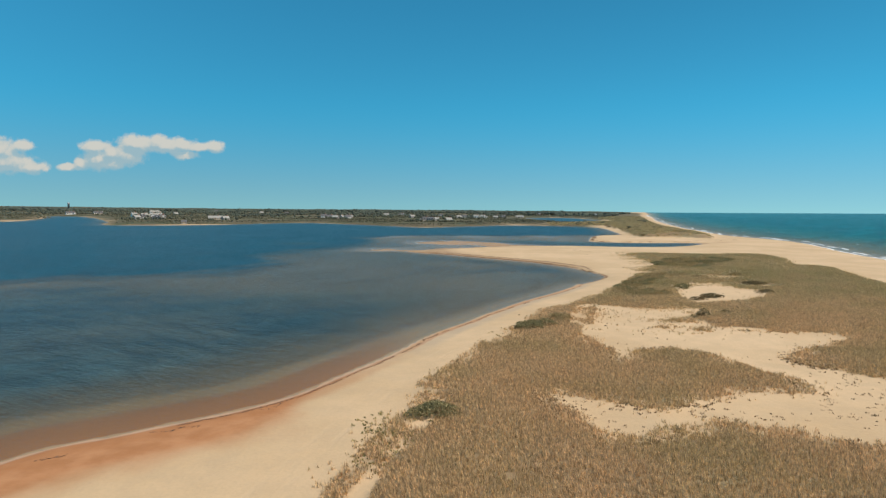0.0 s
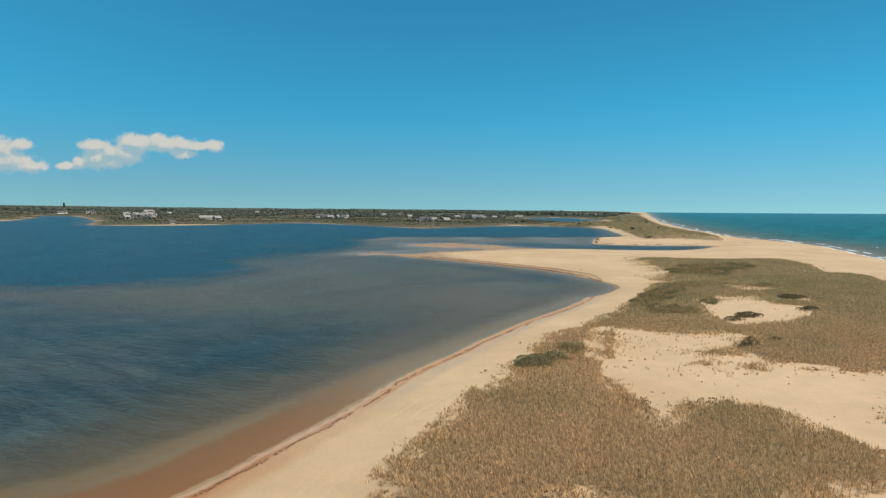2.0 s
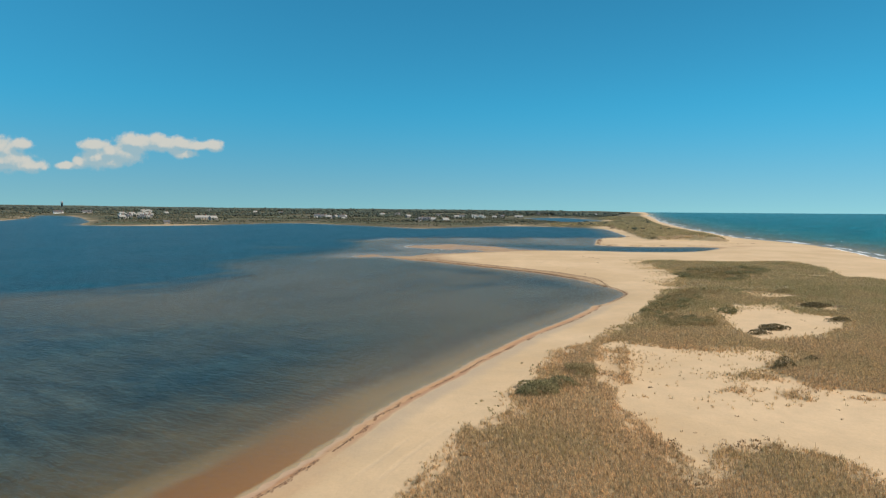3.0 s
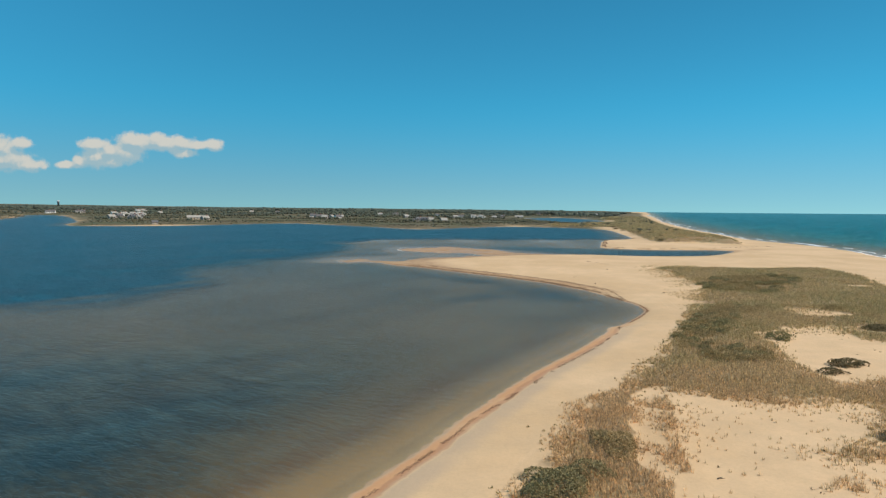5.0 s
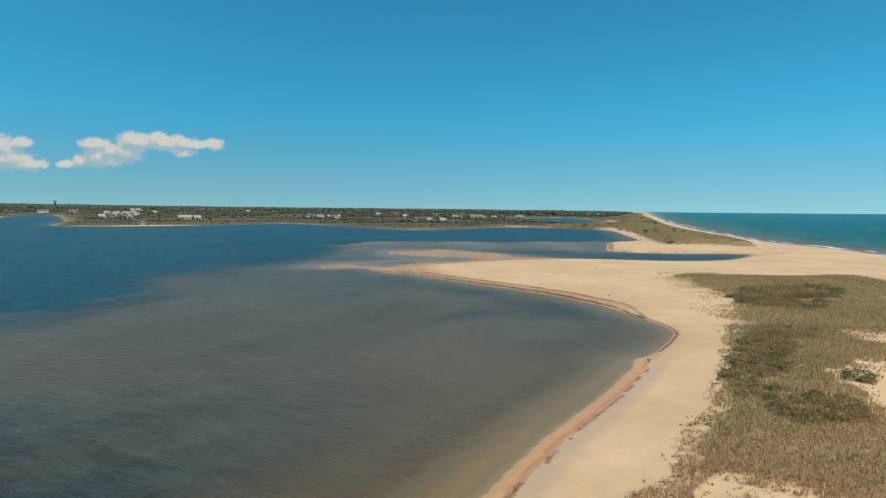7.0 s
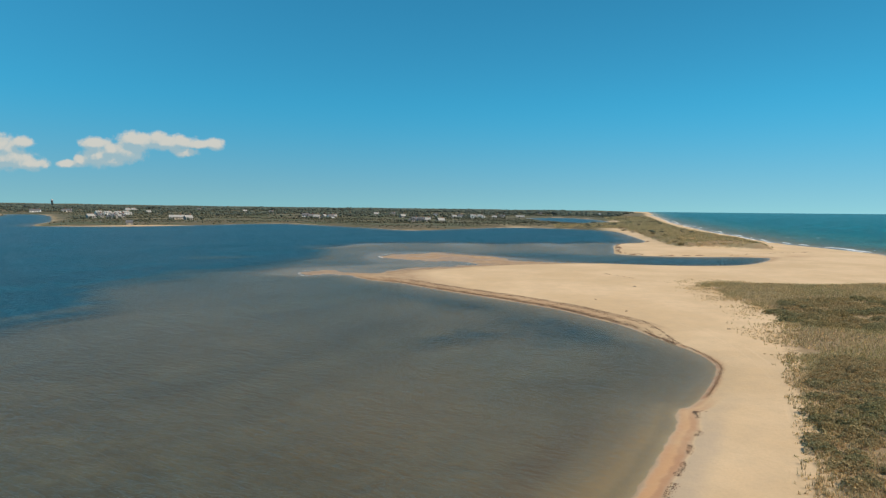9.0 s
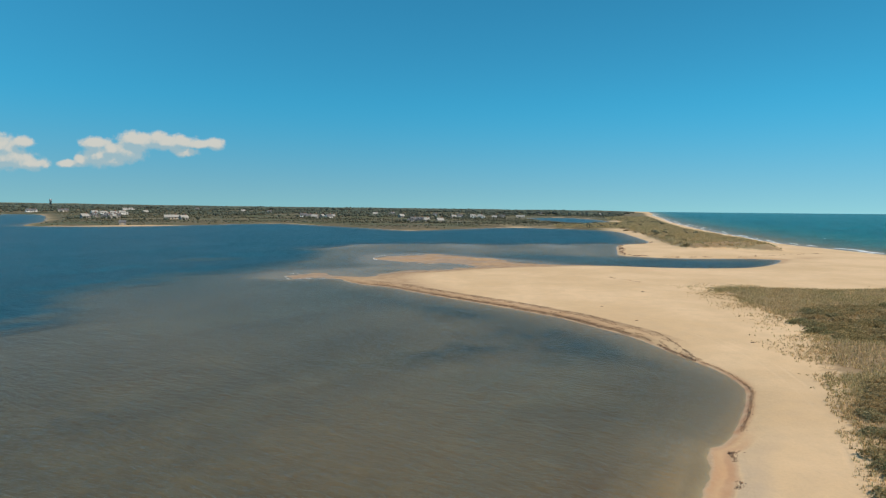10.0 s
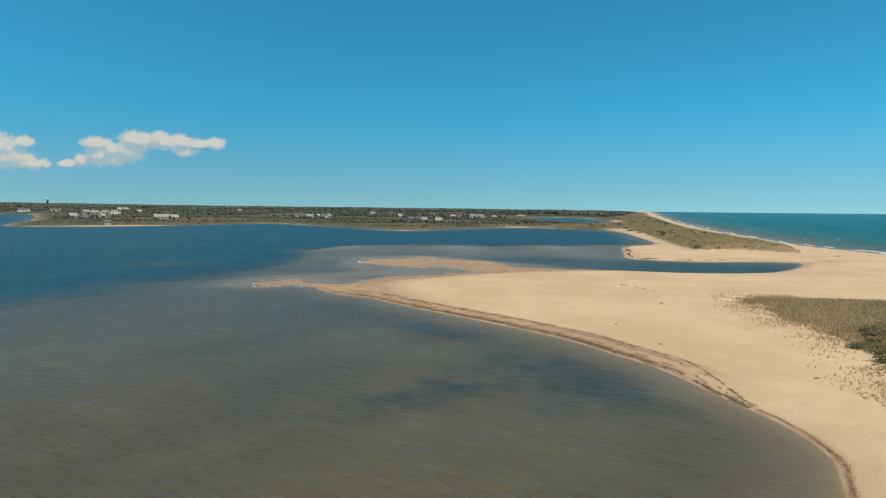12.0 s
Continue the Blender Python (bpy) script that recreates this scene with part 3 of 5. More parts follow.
def terrain(x, y):
    """Height of the ground and its cover: depth, stain, turf, heath, the distances to the pond and the sea."""
    x, y = np.asarray(x, float), np.asarray(y, float)
    lag, sea, pond = -signed(x, y, LAGOON_EDGE), -signed(x, y, SEA_EDGE), -signed(x, y, POND_EDGE, 500)
    land = np.minimum(np.minimum(lag, sea), pond)
    turf = turf_at(x, y)
    L, S = np.maximum(np.minimum(lag, pond), 0), np.maximum(sea, 0)
    zl = 0.05 * np.minimum(L, 3) + 0.35 * (1 - np.exp(-L / 5)) + 0.7 * (1 - np.exp(-L / 35))
    zs = 2.3 * (1 - np.exp(-S / 16))
    z = zl * zs / np.maximum(zl + zs, 1e-6) * 1.45
    near = smooth(y, 900, 500)
    g = smooth(turf, -4, 8)
    z = z + g * (0.45 + 0.35 * lumps(x, y, 31, 1) + 0.16 * lumps(x, y, 9, 2)) + 0.05 * lumps(x, y, 14, 3) * smooth(land, 2, 12)
    barrier = smooth(signed(x, y, BARRIER_EDGE, 12), -2, 6)
    z = z + barrier * (2.5 - 1.4 * smooth(y, 520, 900) + 0.7 * lumps(x, y, 60, 5))
    main = smooth(y, 560, 720) * smooth(sea, 70, 220) + (x < -380) * smooth(y, 560, 620) * 1.0
    main = np.clip(main, 0, 1)
    z = z + main * (1.2 * smooth(land, 0, 20) + 11.0 * (0.25 + 0.75 * smooth(x, -1500, -200)) * smooth(land, 40, 1100) + 2.0 * smooth(land, 60, 400) * lumps(x, y, 420, 4))
    depth = np.minimum(np.where(lag < 0, (0.042 - 0.024 * smooth(y, 135, 70)) * -lag + 0.11 * np.maximum(-lag - 8.0 - 2.5 * smooth(y, 90, 60), 0) * smooth(y, 130, 70), 0), 0.40 + 0.10 * lumps(x, y, 60, 6) - 0.17 * smooth(y, 290, 340) - 0.13 * smooth(y, 385, 420) + 0.8 * smooth(-lag, 11, 27) * smooth(y, 160, 100) + 0.16 * smooth(x, 12, -50) * smooth(y, 225, 150))
    depth = depth + np.where(lag < 0, 0.11 * (1 - np.exp(np.minimum(lag, 0) / 0.7)), 0) * smooth(y, 150, 175)
    deep = smooth(-signed(x, y, FLAT_EDGE) + 7 * lumps(x, y, 52, 7) + 5 * lumps(x, y, 19, 8), -7, 24) * np.where(lag < 0, smooth(-lag, 0, 40), 0)
    depth = depth + 2.6 * deep * (1 - 0.92 * ellipse(x, y, PALE_BARS)) + (1.2 * ellipse(x, y, [(118, 349, 50, 15, 0.12)]) + 0.9 * ellipse(x, y, [(66, 372, 36, 10, -0.2)])) * smooth(-lag, 0, 6)
    depth = np.where(sea < 0, np.minimum(0.012 * -sea, 4), depth)
    depth = np.where(pond < 0, np.minimum(0.05 * -pond, 2.5), depth)
    low = smooth(signed(x, y, LOW_EDGE, 12), -5, 7)
    bars = -0.045 + 0.09 * lumps(x + 0.6 * y, 2.2 * (y - 0.6 * x), 50, 9) + 0.05 * lumps(x, y, 14, 10)
    z = np.where(land > 0, z, -depth) * (1 - low) + low * (bars + np.where(land < 0, np.maximum(land, -6) * 0.045, np.minimum(land, 9) * 0.014))
    depth = depth * (1 - low) + low * np.maximum(0.02, -bars)
    z = z + rise(x, y)
    south = smooth(y, 95, 45)
    reach = np.where(lag > 0, 1.0 + 0.8 * smooth(y, 88, 106) * smooth(y, 164, 152) + 7.2 * smooth(y, 66, 46) + 3.0 * smooth(y, 203, 225), 5.0 + 7.0 * south)
    low_ = smooth(signed(x, y, LOW_EDGE, 12), -8, 4)
    strand = np.exp(-(lag / reach) ** 2) * np.where(lag < 0, 0.2 + 0.8 * south, 1.0)
    strand = strand * (0.80 + 0.6 * smooth(y, 69, 48) - 0.1 * smooth(y, 150, 200))
    stain = np.maximum(np.maximum(strand, 0.95 * low_), 0.5 * ellipse(x, y, [(178, 376, 24, 9, 0.5)])) * np.where(x > 150, 1, smooth(x, 140, 60)) * smooth(y, 430, 385)
    band = smooth(y, 74, 90) * smooth(y, 166, 152)
    stain = stain * (1 - 0.85 * band)
    heath = np.maximum(smooth(main, 0.03, 0.25) * smooth(land + 5 + 6 * lumps(x, y, 150, 15), 0, 4), 0.85 * smooth(turf, -2, 5) * smooth(y, 560, 860))
    wx, wy = x + 2.5 * lumps(x, y, 9, 16), y + 2.5 * lumps(x, y, 11, 19)
    bed = np.clip(1.25 * ellipse(wx, wy, DARK_BEDS) + 1.05 * ellipse(wx, wy, SOFT_BEDS), 0, 1) * smooth(-lag, 3, 11)
    return z, depth, stain, np.clip(turf / 10, -1, 1), heath, lag, sea, pond, bed, band, low_ * smooth(y, 345, 318) + 0.55 * low_ * smooth(y, 318, 345)


def steps(lo, hi, fine, step, grow):
    mid = list(np.arange(fine[0], fine[1] + 0.01, step))
    s, v = step, fine[1]
    while v < hi:
        s *= grow
        v += s
        mid.append(v)
    s, v = step, fine[0]
    while v > lo:
        s *= grow
        v -= s
        mid.insert(0, v)
    return np.array(mid)


def sheet(name, xs, ys, Z, keep=None, attrs=None, mat=None):
    """A grid of quads over xs, ys with heights Z[j, i]."""
    ny, nx = Z.shape
    X, Y = np.meshgrid(xs, ys)
    idx = np.arange(nx * ny).reshape(ny, nx)
    quads = np.stack([idx[:-1, :-1], idx[:-1, 1:], idx[1:, 1:], idx[1:, :-1]], -1).reshape(-1, 4)
    if keep is not None:
        quads = quads[keep.ravel()[quads].any(1)]
    used, inv = np.unique(quads, return_inverse=True)
    quads = inv.reshape(-1, 4)
    me = bpy.data.meshes.new(name)
    co = np.stack([X.ravel(), Y.ravel(), Z.ravel()], 1)[used]
    fill(me, co, quads)
    me.polygons.foreach_set("use_smooth", np.ones(len(quads), bool))
    for k, v in (attrs or {}).items():
        me.attributes.new(k, "FLOAT", "POINT").data.foreach_set("value", v.ravel()[used].astype(np.float32))
    me.materials.append(mat)
    return new(name, me)


def fill(me, co, faces):
    """Vertices and faces of one size into a mesh."""
    k = faces.shape[1]
    me.vertices.add(len(co))
    me.vertices.foreach_set("co", np.ascontiguousarray(co, np.float32).ravel())
    me.loops.add(faces.size)
    me.loops.foreach_set("vertex_index", np.ascontiguousarray(faces, np.int32).ravel())
    me.polygons.add(len(faces))
    me.polygons.foreach_set("loop_start", np.arange(0, faces.size, k, dtype=np.int32))
    me.update(calc_edges=True)
    me.validate()


# ================= ground and water =================
xs = steps(-3600, 5000, (-60, 130), 1.0, 1.05)
ys = steps(-330, 5000, (32, 300), 1.0, 1.025)
GX, GY = np.meshgrid(xs, ys)
GZ, DEPTH, STAIN, TURF, HEATH, LAG, SEAD, PONDD, BED, BAND, LOW = terrain(GX, GY)
LOW = np.maximum(LOW, 0.85 * smooth(signed(GX, GY, APRON_EDGE, 12), -5, 6))
ground = sheet("ground", xs, ys, GZ, None, {"stain": STAIN, "turf": TURF, "heath": HEATH, "strand": np.clip(LAG, -20, 20), "track": np.minimum(along(TRACK, GX, GY), 9), "band": BAND, "low": LOW}, GROUND)
tagged(ground, "pale sand beach with iron-stained edge and turf", "ground", kind="structure")
flat = rise(GX, GY) + 0.0
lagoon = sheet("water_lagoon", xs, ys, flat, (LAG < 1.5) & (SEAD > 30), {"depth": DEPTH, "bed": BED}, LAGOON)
tagged(lagoon, "shallow wind-rippled blue-brown coastal pond water", "water", kind="structure")
pond = sheet("water_pond", xs, ys, flat, (PONDD < 6) & (LAG > 6) & (SEAD > 20), {"depth": DEPTH, "bed": BED}, LAGOON)
tagged(pond, "small blue pond behind the barrier beach", "water", kind="structure")
sea = sheet("water_sea", xs, ys, flat, SEAD < 2.5, {"depth": DEPTH}, SEA)
tagged(sea, "teal open sea with small wind waves", "water", kind="structure")

def ground_z(x, y):
    """Height of the ground sheet at places x, y."""
    x, y = np.asarray(x, float), np.asarray(y, float)
    i, j = np.clip(np.searchsorted(xs, x) - 1, 0, len(xs) - 2), np.clip(np.searchsorted(ys, y) - 1, 0, len(ys) - 2)
    u, v = (x - xs[i]) / (xs[i + 1] - xs[i]), (y - ys[j]) / (ys[j + 1] - ys[j])
    return (GZ[j, i] * (1 - u) + GZ[j, i + 1] * u) * (1 - v) + (GZ[j + 1, i] * (1 - u) + GZ[j + 1, i + 1] * u) * v


# ================= beach grass =================
def tri_mesh(name, co, faces, mat):
    me = bpy.data.meshes.new(name)
    fill(me, co, faces)
    me.materials.append(mat)
    return me


def blades(spots, z, rng, per, height, width, spread, bent=True):
    """Tapering leaning blades in tufts: vertices and triangles."""
    n = len(spots)
    base = np.repeat(spots, per, 0) + rng.normal(0, spread, (n * per, 2))
    bz = np.repeat(z, per) - 0.03
    tall = np.repeat(rng.uniform(0.7, 1.25, n), per) * height * rng.uniform(0.55, 1.15, n * per)
    th = rng.uniform(0, 2 * np.pi, n * per)
    lean = rng.uniform(0.08, 0.6, n * per)
    dx, dy = np.cos(th) * lean - 0.12, np.sin(th) * lean - 0.10
    sx, sy = -np.sin(th) * width / 2, np.cos(th) * width / 2
    a = np.stack([base[:, 0] - sx, base[:, 1] - sy, bz], 1)
    b = np.stack([base[:, 0] + sx, base[:, 1] + sy, bz], 1)
    k = np.arange(n * per)
    if not bent:
        tip = np.stack([base[:, 0] + dx * tall, base[:, 1] + dy * tall, bz + tall], 1)
        return np.stack([a, b, tip], 1).reshape(-1, 3), np.stack([k * 3, k * 3 + 1, k * 3 + 2], 1)
    mid = np.stack([dx * tall * 0.35, dy * tall * 0.35, tall * 0.62], 1)
    tip = np.stack([base[:, 0] + dx * tall * 1.2, base[:, 1] + dy * tall * 1.2, bz + tall * (1 - 0.3 * lean)], 1)
    co = np.stack([a, b, a + mid, b + mid, tip], 1).reshape(-1, 3)
    f = np.stack([k * 5, k * 5 + 1, k * 5 + 3, k * 5, k * 5 + 3, k * 5 + 2, k * 5 + 2, k * 5 + 3, k * 5 + 4], 1).reshape(-1, 3)
    return co, f


def scatter(rng, box, density, chance, even=False):
    """Random spots in the box, kept by their chance; even: one in each cell of a grid."""
    x0, x1, y0, y1 = box
    if even:
        c = density ** -0.5
        X, Y = np.meshgrid(np.arange(x0, x1, c), np.arange(y0, y1, c))
        p = np.stack([X.ravel(), Y.ravel()], 1)
        p = p + rng.uniform(0, c, p.shape)
    else:
        n = int((x1 - x0) * (y1 - y0) * density)
        p = np.stack([rng.uniform(x0, x1, n), rng.uniform(y0, y1, n)], 1)
    return p[rng.uniform(0, 1, len(p)) < chance(p[:, 0], p[:, 1])]


THICKETS = [[(39.5, 138), (42, 144), (45.5, 152), (51.5, 162), (60, 173), (66, 176), (64, 168), (56, 154), (51, 146), (45, 139)],
            [(43, 139), (42, 134), (44, 130), (48, 130), (51, 132), (53, 138), (53, 141), (49, 140)],
            [(63, 177), (60, 168), (62, 165), (68, 168), (73, 175), (67, 178)],
            [(84, 225), (76, 210), (76, 201), (81, 198), (88, 199), (101, 214), (112, 229), (103, 234), (91, 229)]]
THICKETS = [spline(p, 4) for p in THICKETS]


def scrub_at(x, y):
    return smooth(np.max([signed(x, y, p, 6) for p in THICKETS], 0), -0.5, 1.0)


def grass_chance(x, y):
    t = turf_at(x, y) + 0.6 * lumps(x, y, 7, 11) + 0.5 * lumps(x, y, 2.6, 12)
    thick = smooth(t, -0.9, 0.9) * (0.93 + 0.07 * lumps(x, y, 12, 13))
    thin = 0.06 * np.exp(-np.maximum(-t, 0) / 1.0) * smooth(lumps(x, y, 9, 14), -0.5, 0.5)
    return np.maximum(thick, thin) * (1 - 0.45 * scrub_at(x, y))


rng = np.random.RandomState(5)
SHEETS = [("beach_grass", (-12, 70, 28, 86), 15.0, 9, 0.52, 0.046, False), ("beach_grass", (-12, 92, 86, 122), 12.5, 8, 0.52, 0.056, False), ("beach_grass", (10, 122, 122, 180), 9.0, 7, 0.56, 0.066, False),
          ("beach_grass", (45, 146, 180, 270), 5.5, 6, 0.55, 0.08, False), ("beach_grass", (-30, 112, -60, 28), 2.6, 6, 0.55, 0.20, False), ("beach_grass", (70, 122, 28, 86), 2.6, 6, 0.55, 0.20, False),
          ("beach_grass", (92, 126, 86, 122), 2.6, 6, 0.55, 0.20, False)]
for name, box, density, per, tall, wide, bent in SHEETS:
    p = scatter(rng, box, density, grass_chance, True)
    z = ground_z(p[:, 0], p[:, 1])
    p, z = p[z > 0.8], z[z > 0.8]
    co, f = blades(p, z, rng, per, tall, wide, 0.085, bent)
    tagged(new(name, tri_mesh(name, co, f, GRASS)), "tan and olive beach grass on the dune", "grass", kind="stuff")
# young shoots thinning out over the sand
def shoot_chance(x, y):
    t = turf_at(x, y)
    wide = np.where((y > 150) & (x < 100), 3.4 * smooth(y, 140, 160), np.where((y > 102) & (y < 116), 1.7, np.where((y > 60) & (signed(x, y, DUNE_EDGE, 12) < 0.5), 0.45, 0.55)))
    return np.exp(-np.maximum(-t, 0) / wide) * (t < 0.5) * smooth(lumps(x, y, 8, 17) + 0.4 * lumps(x, y, 3, 18), -1.1, 0.5) * smooth(-t, 11.5, 7)


p = scatter(rng, (-10, 135, 34, 275), 11.0, shoot_chance)
z = ground_z(p[:, 0], p[:, 1])
p, z = p[z > 0.75], z[z > 0.75]
co, f = blades(p, z, rng, 5, 0.38, 0.06, 0.07, False)
tagged(new("grass_shoots", tri_mesh("grass_shoots", co, f, GRASS)), "sparse young beach grass shoots on sand", "grass", kind="stuff")
# coarser tussocks on the barrier beyond the inlet
p = scatter(rng, (140, 330, 425, 800), 0.5, lambda x, y: smooth(signed(x, y, BARRIER_EDGE, 12), -1, 2) * 0.9)
co, f = blades(p, ground_z(p[:, 0], p[:, 1]), rng, 9, 1.0, 0.22, 0.45, False)
tagged(new("beach_grass", tri_mesh("beach_grass", co, f, GRASS)), "tan beach grass on the far barrier dune", "grass", kind="stuff")
p = scatter(rng, (150, 620, 800, 1900), 0.10, lambda x, y: smooth(signed(x, y, BARRIER_EDGE, 12), -1, 3) * 0.9)
co, f = blades(p, ground_z(p[:, 0], p[:, 1]), rng, 9, 1.2, 0.5, 1.0, False)
tagged(new("beach_grass", tri_mesh("beach_grass", co, f, GRASS)), "tan beach grass on the far barrier dune", "grass", kind="stuff")
# green forbs on the sandy fringe, and among the grass
p = scatter(rng, (-10, 60, 30, 240), 6.0, lambda x, y: 0.22 * np.exp(-(turf_at(x, y) / 2.2) ** 2) * smooth(lumps(x, y, 17, 21), 0.0, 0.7) * np.where(y < 60, 3.0, 0.55) * (signed(x, y, DUNE_EDGE, 12) < 5))
co, f = blades(p, ground_z(p[:, 0], p[:, 1]), rng, 7, 0.22, 0.075, 0.10, True)
tagged(new("green_forbs", tri_mesh("green_forbs", co, f, WEED)), "low green seaside plants along the sand", "plants", kind="stuff")
# dead brown rosettes along the ragged margins of the turf
p = scatter(rng, (6, 62, 44, 82), 7.0, lambda x, y: np.exp(-np.abs(turf_at(x, y) + 0.4) / 0.7) * smooth(lumps(x, y, 10, 33), 0.0, 0.7) * smooth(signed(x, y, DUNE_EDGE, 12), 3, 6))
co, f = blades(p, ground_z(p[:, 0], p[:, 1]), rng, 7, 0.22, 0.08, 0.12, True)
tagged(new("dead_rosettes", tri_mesh("dead_rosettes", co, f, DEBRIS)), "dead brown plant rosettes at the turf margin", "plants", kind="stuff")
# dead stems scattered on the bare sand
p = scatter(rng, (8, 80, 44, 160), 0.9, lambda x, y: (0.06 + 0.94 * smooth(y, 84, 72)) * smooth(-turf_at(x, y), 0.2, 1.0) * smooth(signed(x, y, DUNE_EDGE, 12), 1, 4) * smooth(lumps(x, y, 15, 31), -0.5, 0.6))
co, f = blades(p, ground_z(p[:, 0], p[:, 1]), rng, 6, 0.16, 0.07, 0.10, True)
tagged(new("dead_stems", tri_mesh("dead_stems", co, f, DEBRIS)), "dark dead plant stems on bare sand", "plants", kind="stuff")


# ================= shrubs =================
def part(name, data, parent, mat=None, label="", at=None):
    """A mesh (or bmesh) as one object under a thing or a part."""
    if isinstance(data, bmesh.types.BMesh):
        bm, data = data, bpy.data.meshes.new(name)
        bm.to_mesh(data)
        bm.free()
    if mat is not None and not data.materials:
        data.materials.append(mat)
    ob = new(name, data)
    ob.parent = parent
    if at is not None:
        ob.matrix_basis = at
    return tagged(ob, label)


def stems(rng, rx, ry, h, count=9):
    """Forking woody stems: each a bent, tapering three-sided rod."""
    co, f = [], []
    for _ in range(count):
        th, r = rng.uniform(0, 6.28), rng.uniform(0.1, 0.75)
        root = np.array([rng.normal(0, 0.25) * rx, rng.normal(0, 0.25) * ry, -0.1])
        end = np.array([math.cos(th) * r * rx, math.sin(th) * r * ry, h * rng.uniform(0.5, 0.85)])
        knee = (root + end) / 2 + np.array([0, 0, h * 0.18])
        k = len(co)
        for q, w in ((root, 0.05), (knee, 0.035), (end, 0.012)):
            for a in range(3):
                co.append(q + w * np.array([math.cos(a * 2.09), math.sin(a * 2.09), 0]))
        for s in (0, 3):
            for a in range(3):
                b = (a + 1) % 3
                f += [(k + s + a, k + s + b, k + s + 3 + b), (k + s + a, k + s + 3 + b, k + s + 3 + a)]
    return np.array(co), np.array(f)


def foliage(rng, rx, ry, h, leaf):
    """Folded leaves over and inside a heap of uneven lobes."""
    lobes = [(0, 0, 0.72, 1.0)]
    for k in range(max(5, int(rx * ry * 0.9) + 4)):
        th, r = rng.uniform(0, 6.28), rng.uniform(0.35, 0.85)
        lobes.append((r * math.cos(th), r * math.sin(th), rng.uniform(0.22, 0.42), rng.uniform(0.55, 1.0) * (1.05 - 0.45 * r)))
    pts = []
    for cx, cy, r, top in lobes:
        n = int(r * r * rx * ry * 3.14 / leaf ** 2 * 2.5)
        th, q = rng.uniform(0, 6.28, n), np.sqrt(rng.uniform(0, 1, n))
        q = q * (1 + 0.12 * np.sin(3 * th + cx * 9) + 0.08 * np.sin(7 * th + cy * 7))
        depth = 1 - 0.35 * rng.uniform(0, 1, n) ** 2
        x, y = (cx + r * q * np.cos(th)) * rx, (cy + r * q * np.sin(th)) * ry
        z = np.sqrt(np.maximum(0, 1 - np.minimum(q, 1) ** 2)) * top * h * depth + 0.05 + rng.uniform(-0.06, 0.06, n)
        pts.append(np.stack([x, y, z], 1))
    c = np.concatenate(pts)
    n = len(c)
    u = rng.normal(0, 1, (n, 3)) * (1, 1, 0.55)
    u /= np.linalg.norm(u, axis=1)[:, None]
    v = np.cross(u, rng.normal(0, 1, (n, 3)))
    v /= np.linalg.norm(v, axis=1)[:, None]
    s = leaf * rng.uniform(0.55, 1.2, n)[:, None]
    lift = np.array([0, 0, 0.25]) * s
    co = np.stack([c - u * s * 0.6, c + v * s * 0.38 + lift, c + u * s * 0.7, c - v * s * 0.38 + lift], 1).reshape(-1, 3)
    k = np.arange(n) * 4
    return co, np.stack([k, k + 1, k + 2, k, k + 2, k + 3], 1).reshape(-1, 3)


def shrub(x, y, rx, ry, h, mat, label, seed, leaf=0.16, turn=0.0):
    r = np.random.RandomState(seed)
    z = float(ground_z(x, y))
    base = new("shrub")
    base.matrix_basis = pose(x, y, z - 0.05, 0, 0, turn)
    for _ in range(3):
        part("stem", tri_mesh("stem", *stems(r, rx, ry, h, 1), TWIG), base)
    part("crown", tri_mesh("crown", *foliage(r, rx, ry, h, leaf), mat), base)
    return tagged(base, label, "shrub", "shrubs on the dune")


ROSE, OLIVE, BROWN = "dark green beach rose thicket on the sandy edge", "low olive bayberry thicket in the beach grass", "dark brown low shrub on bare dune sand"
SHRUBS = [
    (-0.5, 54, 2.5, 2.0, 0.8, LEAF, ROSE, 0), (14.6, 95.4, 2.5, 2.2, 0.95, LEAF, ROSE, 0), (12.8, 94.2, 1.2, 1.2, 0.7, LEAF, ROSE, 0), (17.2, 97.6, 1.7, 1.6, 0.85, LEAF, ROSE, 30),
    (20.8, 103, 2.0, 2.6, 0.7, LEAF_OLIVE, OLIVE, 20), (46.7, 104.8, 1.3, 1.2, 1.2, LEAF_DARK, "dense dark brown shrub beside bare sand", 0),
    (52.6, 108.8, 0.9, 0.7, 0.5, LEAF_DARK, BROWN, 0), (60, 131, 2.5, 1.4, 0.7, LEAF_DARK, BROWN, 10), (55, 127, 1.8, 1.0, 0.55, LEAF_DARK, BROWN, 0),
    (60.2, 147.5, 2.3, 1.6, 0.85, LEAF, "dark green shrub beside a bare sand hollow", 0),
    (82, 155, 2.8, 1.8, 0.7, LEAF_DARK, BROWN, 0), (87, 166, 2.6, 1.6, 0.7, LEAF_OLIVE, OLIVE, 0), (88, 176, 2.4, 1.5, 0.7, LEAF_OLIVE, OLIVE, 0), (76, 138, 2.2, 1.2, 0.7, LEAF_DARK, BROWN, 0),
]
for k, (x, y, rx, ry, h, mat, label, turn) in enumerate(SHRUBS):
    shrub(x, y, rx * 1.25, ry * 1.25, h * 1.3, mat, label, 100 + k, 0.15 if y < 120 else 0.2, turn)
